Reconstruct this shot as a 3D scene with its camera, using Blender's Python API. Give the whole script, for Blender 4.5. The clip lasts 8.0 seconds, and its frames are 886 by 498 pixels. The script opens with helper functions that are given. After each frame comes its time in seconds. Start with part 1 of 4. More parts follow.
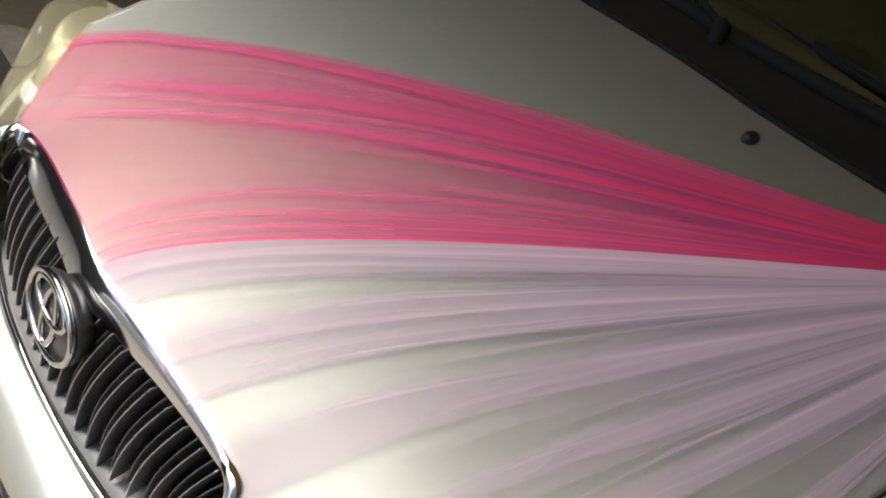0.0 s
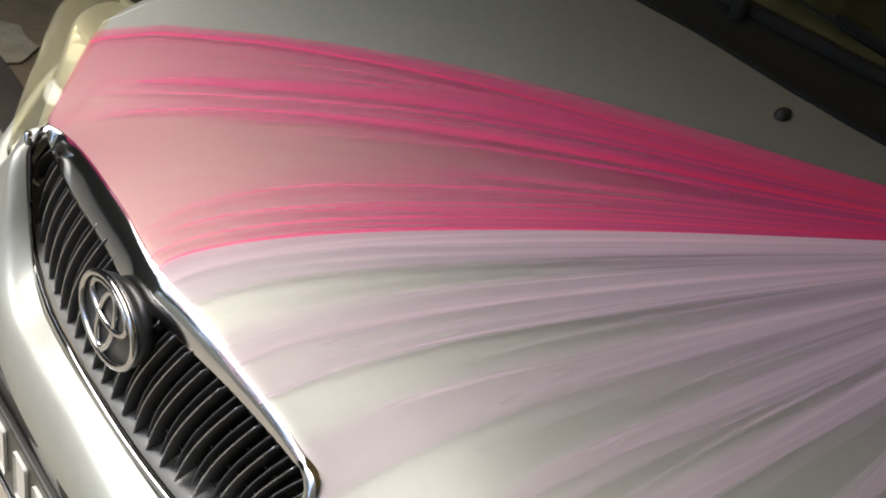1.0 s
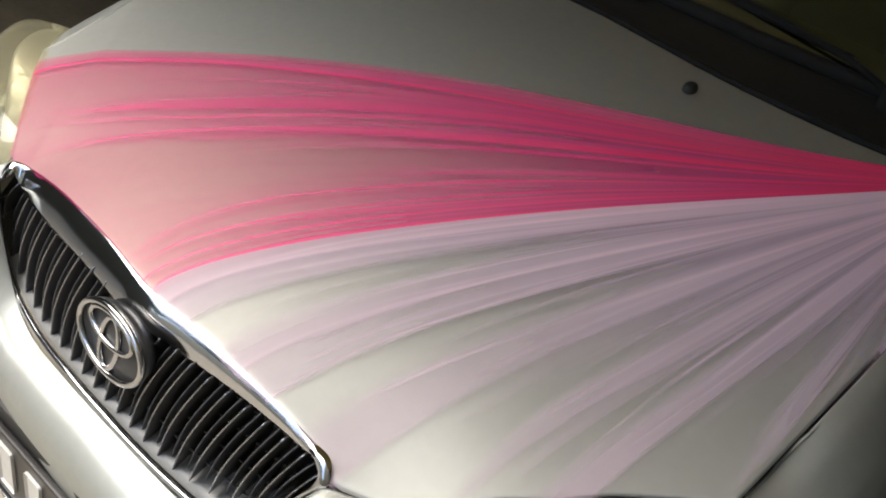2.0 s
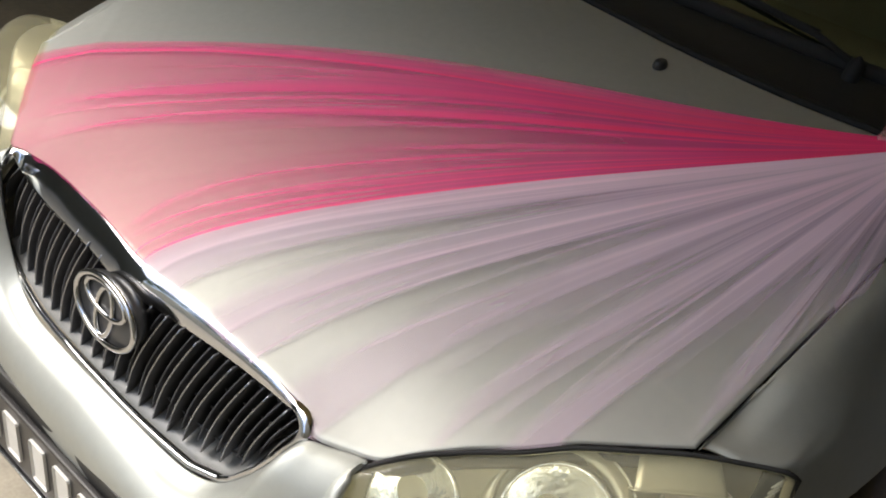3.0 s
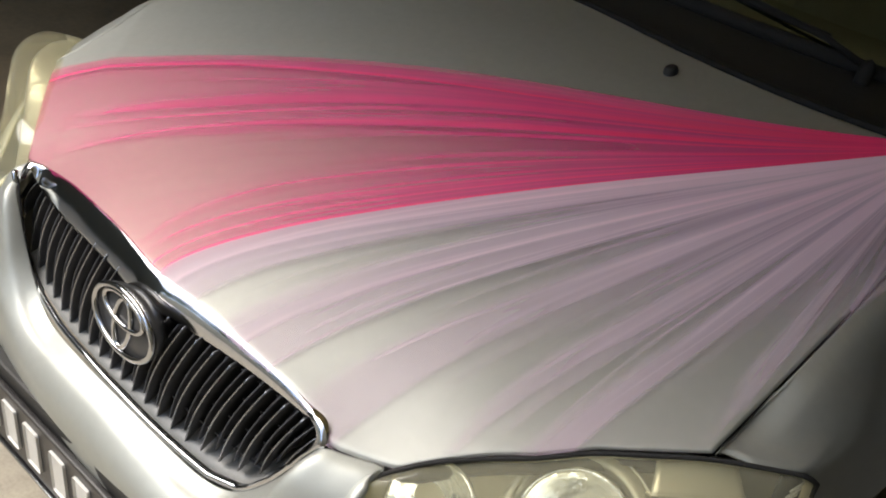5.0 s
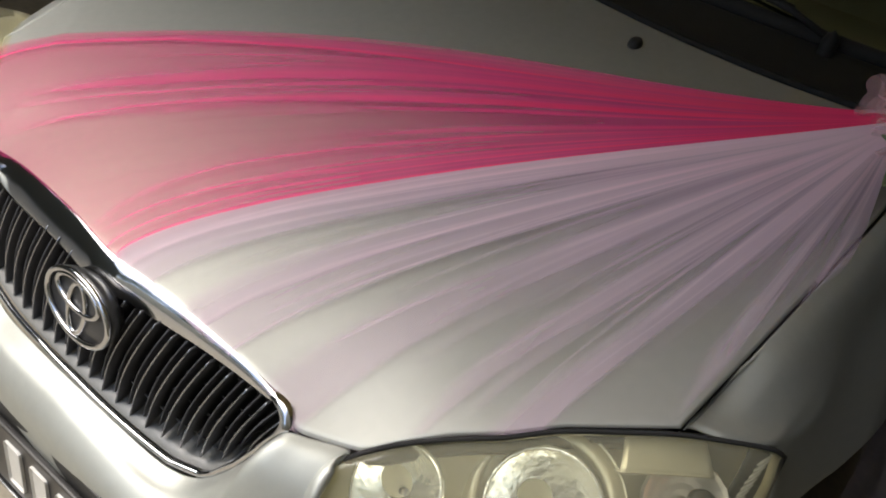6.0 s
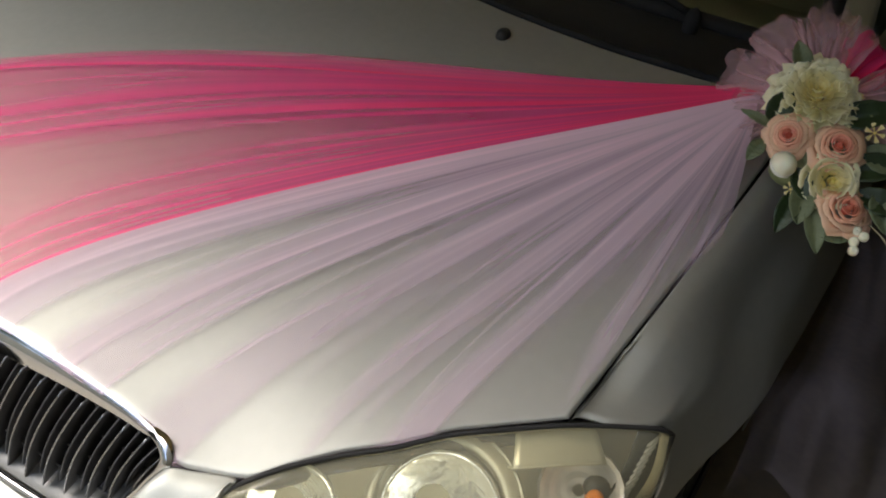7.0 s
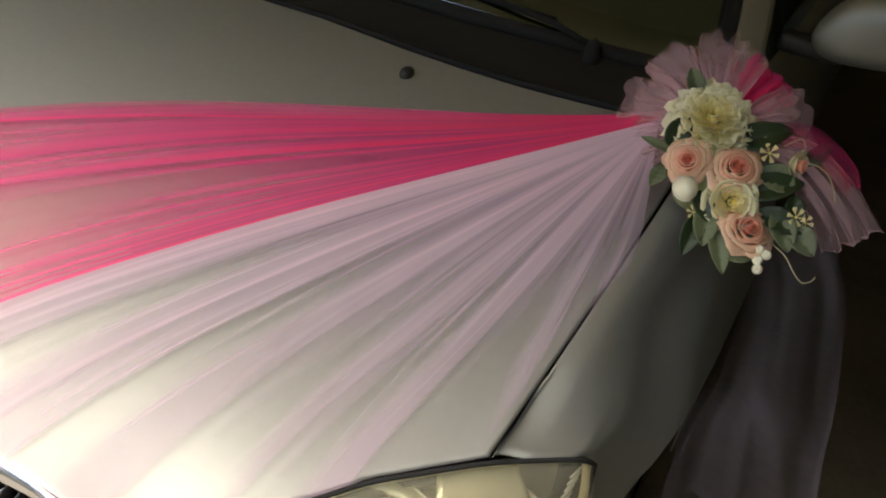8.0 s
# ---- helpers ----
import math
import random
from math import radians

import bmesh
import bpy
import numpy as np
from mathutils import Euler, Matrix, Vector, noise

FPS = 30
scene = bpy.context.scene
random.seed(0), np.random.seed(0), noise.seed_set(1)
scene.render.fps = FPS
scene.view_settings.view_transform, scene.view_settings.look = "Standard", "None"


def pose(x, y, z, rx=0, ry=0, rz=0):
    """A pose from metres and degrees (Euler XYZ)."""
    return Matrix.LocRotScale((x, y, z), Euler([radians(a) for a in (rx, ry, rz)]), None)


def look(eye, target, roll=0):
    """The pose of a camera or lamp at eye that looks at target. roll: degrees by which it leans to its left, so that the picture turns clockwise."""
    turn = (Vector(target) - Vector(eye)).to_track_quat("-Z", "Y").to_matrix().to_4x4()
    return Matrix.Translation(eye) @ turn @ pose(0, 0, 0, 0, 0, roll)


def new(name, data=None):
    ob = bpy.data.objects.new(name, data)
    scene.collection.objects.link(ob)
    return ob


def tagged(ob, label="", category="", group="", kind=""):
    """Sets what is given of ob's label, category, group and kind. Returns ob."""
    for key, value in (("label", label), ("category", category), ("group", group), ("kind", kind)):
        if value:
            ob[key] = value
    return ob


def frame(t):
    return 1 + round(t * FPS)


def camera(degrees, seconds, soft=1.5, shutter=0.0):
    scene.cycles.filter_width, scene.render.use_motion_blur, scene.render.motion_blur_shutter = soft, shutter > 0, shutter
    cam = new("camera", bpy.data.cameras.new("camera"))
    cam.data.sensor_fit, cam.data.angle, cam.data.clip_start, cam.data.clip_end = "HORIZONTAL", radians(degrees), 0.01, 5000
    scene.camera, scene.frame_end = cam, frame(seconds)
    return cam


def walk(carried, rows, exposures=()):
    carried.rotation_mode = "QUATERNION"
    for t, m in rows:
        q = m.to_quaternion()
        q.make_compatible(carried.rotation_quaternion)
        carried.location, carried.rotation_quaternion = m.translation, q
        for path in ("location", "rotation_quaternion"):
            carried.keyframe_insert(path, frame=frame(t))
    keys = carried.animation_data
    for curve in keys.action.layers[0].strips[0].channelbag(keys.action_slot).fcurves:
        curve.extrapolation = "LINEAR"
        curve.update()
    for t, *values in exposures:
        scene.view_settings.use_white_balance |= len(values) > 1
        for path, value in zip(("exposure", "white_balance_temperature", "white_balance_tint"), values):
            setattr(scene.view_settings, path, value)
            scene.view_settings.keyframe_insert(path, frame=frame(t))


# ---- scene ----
cam = camera(52.2, 8.0, 1.9)
PATH = [
    (0, (0.894, -0.371, 1.494), (-0.257, 0.866, 0.423), 18.9),
    (0.5, (0.924, -0.414, 1.483), (-0.276, 0.77, 0.406), 18.2),
    (1, (0.83, -0.446, 1.479), (-0.266, 0.821, 0.386), 17.9),
    (2.3, (0.835, -0.592, 1.582), (-0.086, 0.791, 0.47), 15.5),
    (2.5, (0.869, -0.595, 1.581), (-0.075, 0.782, 0.479), 15.1),
    (3, (0.927, -0.595, 1.582), (-0.021, 0.765, 0.463), 14.1),
    (3.5, (0.936, -0.6, 1.581), (-0.02, 0.762, 0.472), 13.4),
    (4, (0.941, -0.603, 1.585), (-0.046, 0.745, 0.486), 12.5),
    (5.5, (0.925, -0.599, 1.576), (-0.038, 0.752, 0.46), 13.2),
    (6, (0.922, -0.583, 1.569), (0.02, 0.798, 0.438), 13.5),
    (6.5, (0.936, -0.554, 1.581), (0.116, 0.875, 0.447), 12.7),
    (7, (0.958, -0.522, 1.59), (0.195, 0.951, 0.472), 11.4),
    (7.5, (0.965, -0.503, 1.595), (0.259, 1.015, 0.5), 11.1),
    (8, (0.977, -0.493, 1.595), (0.31, 1.086, 0.564), 10.4),
]
walk(cam, [(t, look(eye, target, roll)) for t, eye, target, roll in PATH], exposures=[(0.0, 1.30, 6950, 9), (0.5, 1.22, 6950, 9), (1.0, 1.11, 6950, 9), (2.5, 1.28, 6950, 9), (3.5, 1.33, 6950, 9), (4.0, 1.55, 6950, 9), (5.5, 1.05, 6950, 9), (6.5, 1.09, 6950, 9), (7.3, 1.26, 7200, 9), (8.0, 1.55, 7550, 9)])

# ---- world and light ----
world = bpy.data.worlds.new("world")
scene.world = world
world.use_nodes = True
wn = world.node_tree.nodes
sky = wn.new("ShaderNodeTexSky")
sky.sky_type, sky.sun_disc = "NISHITA", False
sky.dust_density, sky.ozone_density = 2.0, 1.0
sky.sun_elevation, sky.sun_rotation = radians(59), radians(237)
world.node_tree.links.new(sky.outputs[0], wn["Background"].inputs[0])
wn["Background"].inputs[1].default_value = 0.243
sun = new("sun", bpy.data.lights.new("sun", "SUN"))
sun.data.energy, sun.data.angle, sun.data.color = 1.56, radians(58), (1.0, 0.985, 0.94)
sun.matrix_world = look((-5.0, -3.2, 10.0), (0.0, 0.0, 0.0))


# ---- materials ----
def material(name, color, rough=0.5, metal=0.0, scale=0.0, vary=0.15, bump=0.0, coat=0.0, detail=4.0):
    """A principled surface whose colour wanders at two scales, with fine relief."""
    m = bpy.data.materials.new(name)
    m.use_nodes = True
    nt = m.node_tree
    b = nt.nodes["Principled BSDF"]
    b.inputs["Base Color"].default_value = (*color, 1)
    b.inputs["Roughness"].default_value = rough
    b.inputs["Metallic"].default_value = metal
    b.inputs["Coat Weight"].default_value = coat
    b.inputs["Coat Roughness"].default_value = 0.03
    if scale:
        co = nt.nodes.new("ShaderNodeTexCoord")
        n1, n2 = nt.nodes.new("ShaderNodeTexNoise"), nt.nodes.new("ShaderNodeTexNoise")
        n1.inputs["Scale"].default_value, n2.inputs["Scale"].default_value = scale, scale * 9
        n1.inputs["Detail"].default_value = detail
        add = nt.nodes.new("ShaderNodeMix")
        add.inputs[0].default_value = 0.4
        ramp = nt.nodes.new("ShaderNodeMapRange")
        ramp.inputs[1].default_value, ramp.inputs[2].default_value = 0.3, 0.7
        ramp.inputs[3].default_value, ramp.inputs[4].default_value = 1 - vary, 1 + vary
        hue = nt.nodes.new("ShaderNodeHueSaturation")
        hue.inputs["Color"].default_value = (*color, 1)
        for n in (n1, n2):
            nt.links.new(co.outputs["Object"], n.inputs["Vector"])
        nt.links.new(n1.outputs[0], add.inputs[2])
        nt.links.new(n2.outputs[0], add.inputs[3])
        nt.links.new(add.outputs[0], ramp.inputs[0])
        nt.links.new(ramp.outputs[0], hue.inputs["Value"])
        nt.links.new(hue.outputs[0], b.inputs["Base Color"])
        if bump:
            bn = nt.nodes.new("ShaderNodeBump")
            bn.inputs["Strength"].default_value, bn.inputs["Distance"].default_value = bump, 0.004
            nt.links.new(add.outputs[0], bn.inputs["Height"])
            nt.links.new(bn.outputs[0], b.inputs["Normal"])
    return m


silver = material("silver_paint", (0.455, 0.470, 0.437), 0.56, 0.80, 60, 0.04, 0.0, 0.10)
badge_grey = material("badge_pad", (0.055, 0.056, 0.058), 0.3, 0.4, 40, 0.1)
chrome = material("chrome", (0.54, 0.54, 0.55), 0.10, 1.0, 30, 0.04)
black_plastic = material("black_plastic", (0.022, 0.022, 0.021), 0.5, 0.0, 40, 0.2, 0.1)
slat_grey = material("slat_edge", (0.34, 0.34, 0.35), 0.22, 0.9, 40, 0.03)
slat_dark = material("slat_body", (0.085, 0.086, 0.094), 0.40, 0.0, 40, 0.10)
shelf_grey = material("grille_shelf", (0.24, 0.24, 0.23), 0.5, 0.3, 40, 0.1)
rubber = material("rubber", (0.015, 0.015, 0.015), 0.85, 0.0, 30, 0.2, 0.2)
void = material("dark_liner", (0.036, 0.036, 0.038), 0.9, 0.0, 20, 0.2)
plate_black = material("plate_black", (0.022, 0.021, 0.021), 0.35, 0.0, 60, 0.15)
plate_white = material("plate_white", (0.62, 0.61, 0.57), 0.4, 0.0, 60, 0.06)
lamp_metal = material("lamp_reflector", (0.93, 0.95, 0.93), 0.16, 0.8, 11, 0.06, 1.0, 0.0, 1.0)
lamp_facets = material("lamp_facets", (0.95, 0.92, 0.90), 0.22, 0.20, 40, 0.08)
lamp_housing = material("lamp_housing", (0.80, 0.79, 0.66), 0.30, 0.75, 9, 0.14, 1.0, 0.0, 1.0)
lamp_box = material("lamp_box", (0.58, 0.56, 0.45), 0.36, 0.5, 12, 0.10)
for m, depth in ((lamp_metal, 0.010), (lamp_housing, 0.012)):
    next(n for n in m.node_tree.nodes if n.type == "BUMP").inputs["Distance"].default_value = depth
    next(n for n in m.node_tree.nodes if n.type == "MIX").inputs[0].default_value = 0.12
amber = material("amber_bulb", (0.75, 0.22, 0.03), 0.15, 0.0, 40, 0.1)
alloy = material("alloy", (0.45, 0.45, 0.45), 0.3, 0.9, 30, 0.08)
interior = material("interior_trim", (0.12, 0.125, 0.09), 0.7, 0.0, 20, 0.2, 0.1)
concrete = material("terrazzo", (0.34, 0.305, 0.24), 0.55, 0.0, 14, 0.22, 0.15, 0.0, 9.0)
plaster = material("plaster", (0.52, 0.45, 0.32), 0.85, 0.0, 3, 0.12, 0.2)
ceiling_mat = material("ceiling_paint", (0.58, 0.49, 0.22), 0.85, 0.0, 2, 0.12, 0.2)
# Dark tone stands in for the shade on the surrounding walls.
shaded_wall = material("shaded_wall", (0.075, 0.072, 0.050), 0.8, 0.0, 4, 0.2, 0.2)
tile_brown = material("brown_tile", (0.17, 0.135, 0.085), 0.5, 0.0, 5, 0.25, 0.2)
timber = material("timber", (0.055, 0.045, 0.036), 0.6, 0.0, 6, 0.3, 0.3)


def glassy(name, color, rough=0.02, base=0.03, gloss=(1.0, 1.0, 1.0)):
    """Clear pane: see-through with a glossy skin, so that light reaches what lies behind."""
    m = bpy.data.materials.new(name)
    m.use_nodes = True
    nt = m.node_tree
    nt.nodes.clear()
    out = nt.nodes.new("ShaderNodeOutputMaterial")
    tr, gl, mix, lw, fr, low = (nt.nodes.new("ShaderNode" + n) for n in ("BsdfTransparent", "BsdfGlossy", "MixShader", "LayerWeight", "Math", "Math"))
    tr.inputs[0].default_value = (*color, 1)
    gl.inputs["Roughness"].default_value = rough
    gl.inputs["Color"].default_value = (*gloss, 1)
    lw.inputs[0].default_value = 0.5
    fr.operation, low.operation = "POWER", "MULTIPLY_ADD"
    fr.inputs[1].default_value, low.inputs[1].default_value, low.inputs[2].default_value = 5.0, 0.9, base
    nt.links.new(lw.outputs["Facing"], fr.inputs[0])
    nt.links.new(fr.outputs[0], low.inputs[0])
    nt.links.new(low.outputs[0], mix.inputs[0])
    nt.links.new(tr.outputs[0], mix.inputs[1])
    nt.links.new(gl.outputs[0], mix.inputs[2])
    nt.links.new(mix.outputs[0], out.inputs[0])
    return m


def hazed(name, amount):
    """Lens plastic: clear, with a thin yellowed haze that scatters some light."""
    m = glassy(name, (0.96, 0.95, 0.88), 0.05)
    nt = m.node_tree
    mix, back, front, both = (nt.nodes.new("ShaderNode" + k) for k in ("MixShader", "BsdfTranslucent", "BsdfDiffuse", "AddShader"))
    back.inputs[0].default_value, front.inputs[0].default_value = (0.32, 0.31, 0.23, 1), (0.72, 0.70, 0.55, 1)
    mix.inputs[0].default_value = amount
    out = next(n for n in nt.nodes if n.type == "OUTPUT_MATERIAL")
    skin = out.inputs[0].links[0].from_node
    nt.links.new(back.outputs[0], both.inputs[0])
    nt.links.new(front.outputs[0], both.inputs[1])
    nt.links.new(skin.outputs[0], mix.inputs[1])
    nt.links.new(both.outputs[0], mix.inputs[2])
    nt.links.new(mix.outputs[0], out.inputs[0])
    return m


windscreen_glass = glassy("windscreen_glass", (0.50, 0.54, 0.45), 0.02, 0.19, (0.60, 0.76, 0.95))
lens_clear, lens_yellowed = hazed("lens_clear", 0.10), hazed("lens_yellowed", 0.07)


# ---- helpers for building ----
def mesh_of(bm, name, mat, smooth=True):
    me = bpy.data.meshes.new(name)
    bm.normal_update()
    bm.to_mesh(me)
    bm.free()
    for m in mat if isinstance(mat, (list, tuple)) else [mat]:
        me.materials.append(m)
    if smooth:
        me.polygons.foreach_set("use_smooth", [True] * len(me.polygons))
    return me


def part(name, bm, mat, parent=None, label="", smooth=True):
    """Links a bmesh as one mesh object, under its thing or part."""
    ob = new(name, mesh_of(bm, name, mat, smooth))
    ob.parent = parent
    if label:
        ob["label"] = label
    return ob


def smooth_path(points):
    """A Catmull-Rom curve through the points, for t from 0 to 1."""
    p = np.array(points, float)
    n = len(p) - 1

    def at(t):
        f = min(max(t, 0.0), 1.0) * n
        i = min(int(f), n - 1)
        f -= i
        a, b, c, d = p[max(i - 1, 0)], p[i], p[i + 1], p[min(i + 2, n)]
        return 0.5 * (2 * b + (c - a) * f + (2 * a - 5 * b + 4 * c - d) * f * f + (3 * b - a - 3 * c + d) * f ** 3)
    return at


def lerp_table(table):
    xs, ys = zip(*table)
    return lambda x: np.interp(x, xs, ys)


def smoothstep(a, b, x):
    f = min(max((x - a) / (b - a), 0.0), 1.0)
    return f * f * (3 - 2 * f)


def ease(a, b, x):
    """smoothstep over arrays."""
    f = np.clip((x - a) / (b - a), 0.0, 1.0)
    return f * f * (3 - 2 * f)


def sheet(f, nu, nv, depth=0.0, flip=False):
    """A grid over u, v in 0..1. depth: thickness, laid against the normal."""
    bm = bmesh.new()
    vs = [[bm.verts.new(f(i / nu, j / nv)) for j in range(nv + 1)] for i in range(nu + 1)]
    for i in range(nu):
        for j in range(nv):
            q = (vs[i][j], vs[i + 1][j], vs[i + 1][j + 1], vs[i][j + 1])
            bm.faces.new(q[::-1] if flip else q)
    if depth:
        bm.normal_update()
        back = [[bm.verts.new(v.co - v.normal * depth) for v in row] for row in vs]
        for i in range(nu):
            for j in range(nv):
                q = (back[i][j], back[i][j + 1], back[i + 1][j + 1], back[i + 1][j])
                bm.faces.new(q[::-1] if flip else q)
        ring = [(i, 0) for i in range(nu)] + [(nu, j) for j in range(nv)] + [(i, nv) for i in range(nu, 0, -1)] + [(0, j) for j in range(nv, 0, -1)]
        for (a, b), (c, d) in zip(ring, ring[1:] + ring[:1]):
            q = (vs[a][b], back[a][b], back[c][d], vs[c][d])
            bm.faces.new(q[::-1] if flip else q)
    return bm


def tube(points, radius, sides=8, closed=False, squash=1.0, axis=None):
    """A round bar along points; radius is a number or a function of 0..1."""
    bm = bmesh.new()
    pts = [Vector(p) for p in points]
    n = len(pts)
    rings = []
    for i, p in enumerate(pts):
        a, b = pts[(i - 1) % n if closed else max(i - 1, 0)], pts[(i + 1) % n if closed else min(i + 1, n - 1)]
        d = (b - a).normalized()
        up = axis or (Vector((0, 0, 1)) if abs(d.z) < 0.95 else Vector((0, 1, 0)))
        s = d.cross(up).normalized()
        w = s.cross(d)
        r = radius(i / max(n - 1, 1)) if callable(radius) else radius
        rings.append([bm.verts.new(p + s * r * math.cos(k * math.tau / sides) + w * r * squash * math.sin(k * math.tau / sides)) for k in range(sides)])
    for i in range(n if closed else n - 1):
        for k in range(sides):
            bm.faces.new((rings[i][k], rings[i][(k + 1) % sides], rings[(i + 1) % n][(k + 1) % sides], rings[(i + 1) % n][k]))
    if not closed:
        bm.faces.new(rings[0][::-1])
        bm.faces.new(rings[-1])
    bmesh.ops.recalc_face_normals(bm, faces=bm.faces[:])
    return bm


def block(x0, x1, y0, y1, z0, z1, bevel=0.0):
    bm = bmesh.new()
    bmesh.ops.create_cube(bm, size=1, matrix=Matrix.Translation(((x0 + x1) / 2, (y0 + y1) / 2, (z0 + z1) / 2)) @ Matrix.Diagonal((x1 - x0, y1 - y0, z1 - z0, 1)))
    if bevel:
        bmesh.ops.bevel(bm, geom=bm.edges[:], offset=bevel, segments=2, affect="EDGES", profile=0.5)
    return bm


def disc_ring(profile, sides, centre, axis_turn):
    """A turned body: profile of (radius, height) spun about its axis, then turned and set at centre."""
    bm = bmesh.new()
    rings = [[bm.verts.new((r * math.cos(k * math.tau / sides), r * math.sin(k * math.tau / sides), h)) for k in range(sides)] for r, h in profile]
    for a, b in zip(rings, rings[1:]):
        for k in range(sides):
            bm.faces.new((a[k], a[(k + 1) % sides], b[(k + 1) % sides], b[k]))
    bmesh.ops.transform(bm, matrix=Matrix.Translation(centre) @ axis_turn, verts=bm.verts[:])
    bmesh.ops.recalc_face_normals(bm, faces=bm.faces[:])
    return bm


# ---- body shape ----
def crown(x, y):
    """Height of the bonnet's skin above the ground."""
    q = x * x
    corner = 0.023 * math.exp(-((abs(x) - 0.43) / 0.15) ** 2 - ((y - 0.0) / 0.14) ** 2)
    fold = -0.77 * (x + 0.48) - 0.64 * (y - 0.107)
    if x < -0.38 and y < 0.45 and fold > -0.02:
        corner += 0.13 * (fold + 0.02) * smoothstep(-0.02, 0.006, fold) * smoothstep(0.38, 0.44, -x)
    return 0.754 + 0.272 * y - 0.001 * y * y + q * (-0.283 + 0.087 * y + 0.134 * y * y) + q * q * (0.258 - 0.169 * y) - corner


front_right = lerp_table([(0, -0.008), (0.07, -0.005), (0.13, 0.001), (0.19, 0.005), (0.25, 0.011), (0.30, 0.016), (0.345, 0.021), (0.360, 0.016), (0.372, 0.009), (0.390, 0.0145), (0.415, 0.028), (0.437, 0.0395), (0.45, 0.047),
                          (0.460, 0.052), (0.487, 0.090), (0.53, 0.141), (0.578, 0.189), (0.624, 0.247), (0.678, 0.297), (0.738, 0.350), (0.80, 0.405), (0.87, 0.46)])
front_left = lerp_table([(0, -0.008), (0.07, -0.004), (0.167, 0.003), (0.28, 0.017), (0.36, 0.024), (0.414, 0.028), (0.45, 0.030), (0.473, 0.036),
                         (0.53, 0.077), (0.58, 0.112), (0.627, 0.145), (0.70, 0.200), (0.738, 0.232), (0.80, 0.29), (0.87, 0.36)])
rear_edge = lerp_table([(0, 1.005), (0.10, 1.002), (0.20, 1.000), (0.30, 1.004), (0.42, 1.014), (0.52, 1.025), (0.63, 1.036), (0.80, 1.050)])


def front_edge(x):
    return front_right(x) if x >= 0 else front_left(-x)


def shift(x):
    """How far the far side's front corner lies ahead of the near side's."""
    return min(0.0, front_left(-x) - front_right(-x)) * smoothstep(0.40, 0.50, -x) if x < 0 else 0.0


def bonnet_point(s, v, drop=0.0):
    x = s * (0.738 + 0.042 * v)
    y = front_edge(s * 0.738) + v * (rear_edge(abs(s) * 0.738) - front_edge(s * 0.738))
    return x, y, crown(x, y) - drop


car = tagged(new("car"), "silver four-door saloon dressed with wedding tulle, parked under a shelter", "car")


def edged(u):
    """Packs the grid towards the rims, for a tight rolled edge."""
    return float(np.interp(u, (0, 0.025, 0.05, 0.5, 0.95, 0.975, 1), (0, 0.0018, 0.006, 0.5, 0.994, 0.9982, 1)))


def bonnet_skin(u, v):
    s, v = 2 * edged(u) - 1, edged(v)
    w = v * v * 0.35 + v * 0.65
    x, y, z = bonnet_point(s * 0.998, 0.003 + 0.982 * w)
    edge = min((1 - abs(s)) * 0.74 if s > 0 else 1.0, w * 0.9, (1 - w) * 0.9)
    z -= 0.004 * max(0.0, 1 - edge / 0.005) ** 2
    return x, y, z


bonnet = part("bonnet", sheet(bonnet_skin, 170, 120, 0.012), silver, car, "silver metallic bonnet under stretched tulle")
part("engine_bay", sheet(lambda u, v: bonnet_point((2 * u - 1) * 0.985, 0.02 + 0.97 * v, 0.045), 40, 30, 0.02), void, car, "dark engine bay under the bonnet")


def lamp_top(t, side):
    x, y, z = smooth_path([(0.456, 0.050, 0.694), (0.487, 0.086, 0.713), (0.53, 0.137, 0.724), (0.578, 0.186, 0.735), (0.624, 0.243, 0.747),
                           (0.678, 0.293, 0.757), (0.738, 0.345, 0.768), (0.795, 0.396, 0.767), (0.836, 0.432, 0.764), (0.853, 0.458, 0.746)])(t)
    e = min(x, 0.738)
    skin = crown(e, front_edge(e * side)) - 0.009
    base = crown(e, front_edge(e)) - 0.009
    z += (skin - base) * smoothstep(0.46, 0.52, x)
    return Vector((x * side, y + shift(x * side), z))


def lamp_bottom(t, side):
    x, y, z = smooth_path([(0.440, 0.014, 0.684), (0.421, -0.020, 0.632), (0.448, -0.036, 0.582), (0.565, 0.036, 0.568), (0.64, 0.105, 0.570),
                           (0.70, 0.175, 0.578), (0.765, 0.265, 0.592), (0.815, 0.352, 0.600), (0.846, 0.425, 0.592), (0.860, 0.466, 0.604)])(t)
    return Vector((x * side, y + shift(x * side), z))


# ---- front bumper ----
bumper_top = smooth_path([(0, -0.068, 0.533), (0.12, -0.060, 0.524), (0.20, -0.048, 0.514), (0.255, -0.036, 0.530), (0.30, -0.024, 0.576), (0.347, -0.017, 0.650), (0.372, 0.0005, 0.6960),
                          (0.402, 0.0200, 0.6985), (0.448, 0.0455, 0.6972), (0.436, 0.011, 0.681), (0.417, -0.024, 0.629), (0.444, -0.041, 0.578), (0.562, 0.031, 0.565), (0.64, 0.100, 0.567),
                          (0.70, 0.170, 0.575), (0.765, 0.260, 0.589), (0.815, 0.348, 0.597), (0.848, 0.423, 0.588), (0.863, 0.472, 0.598)])
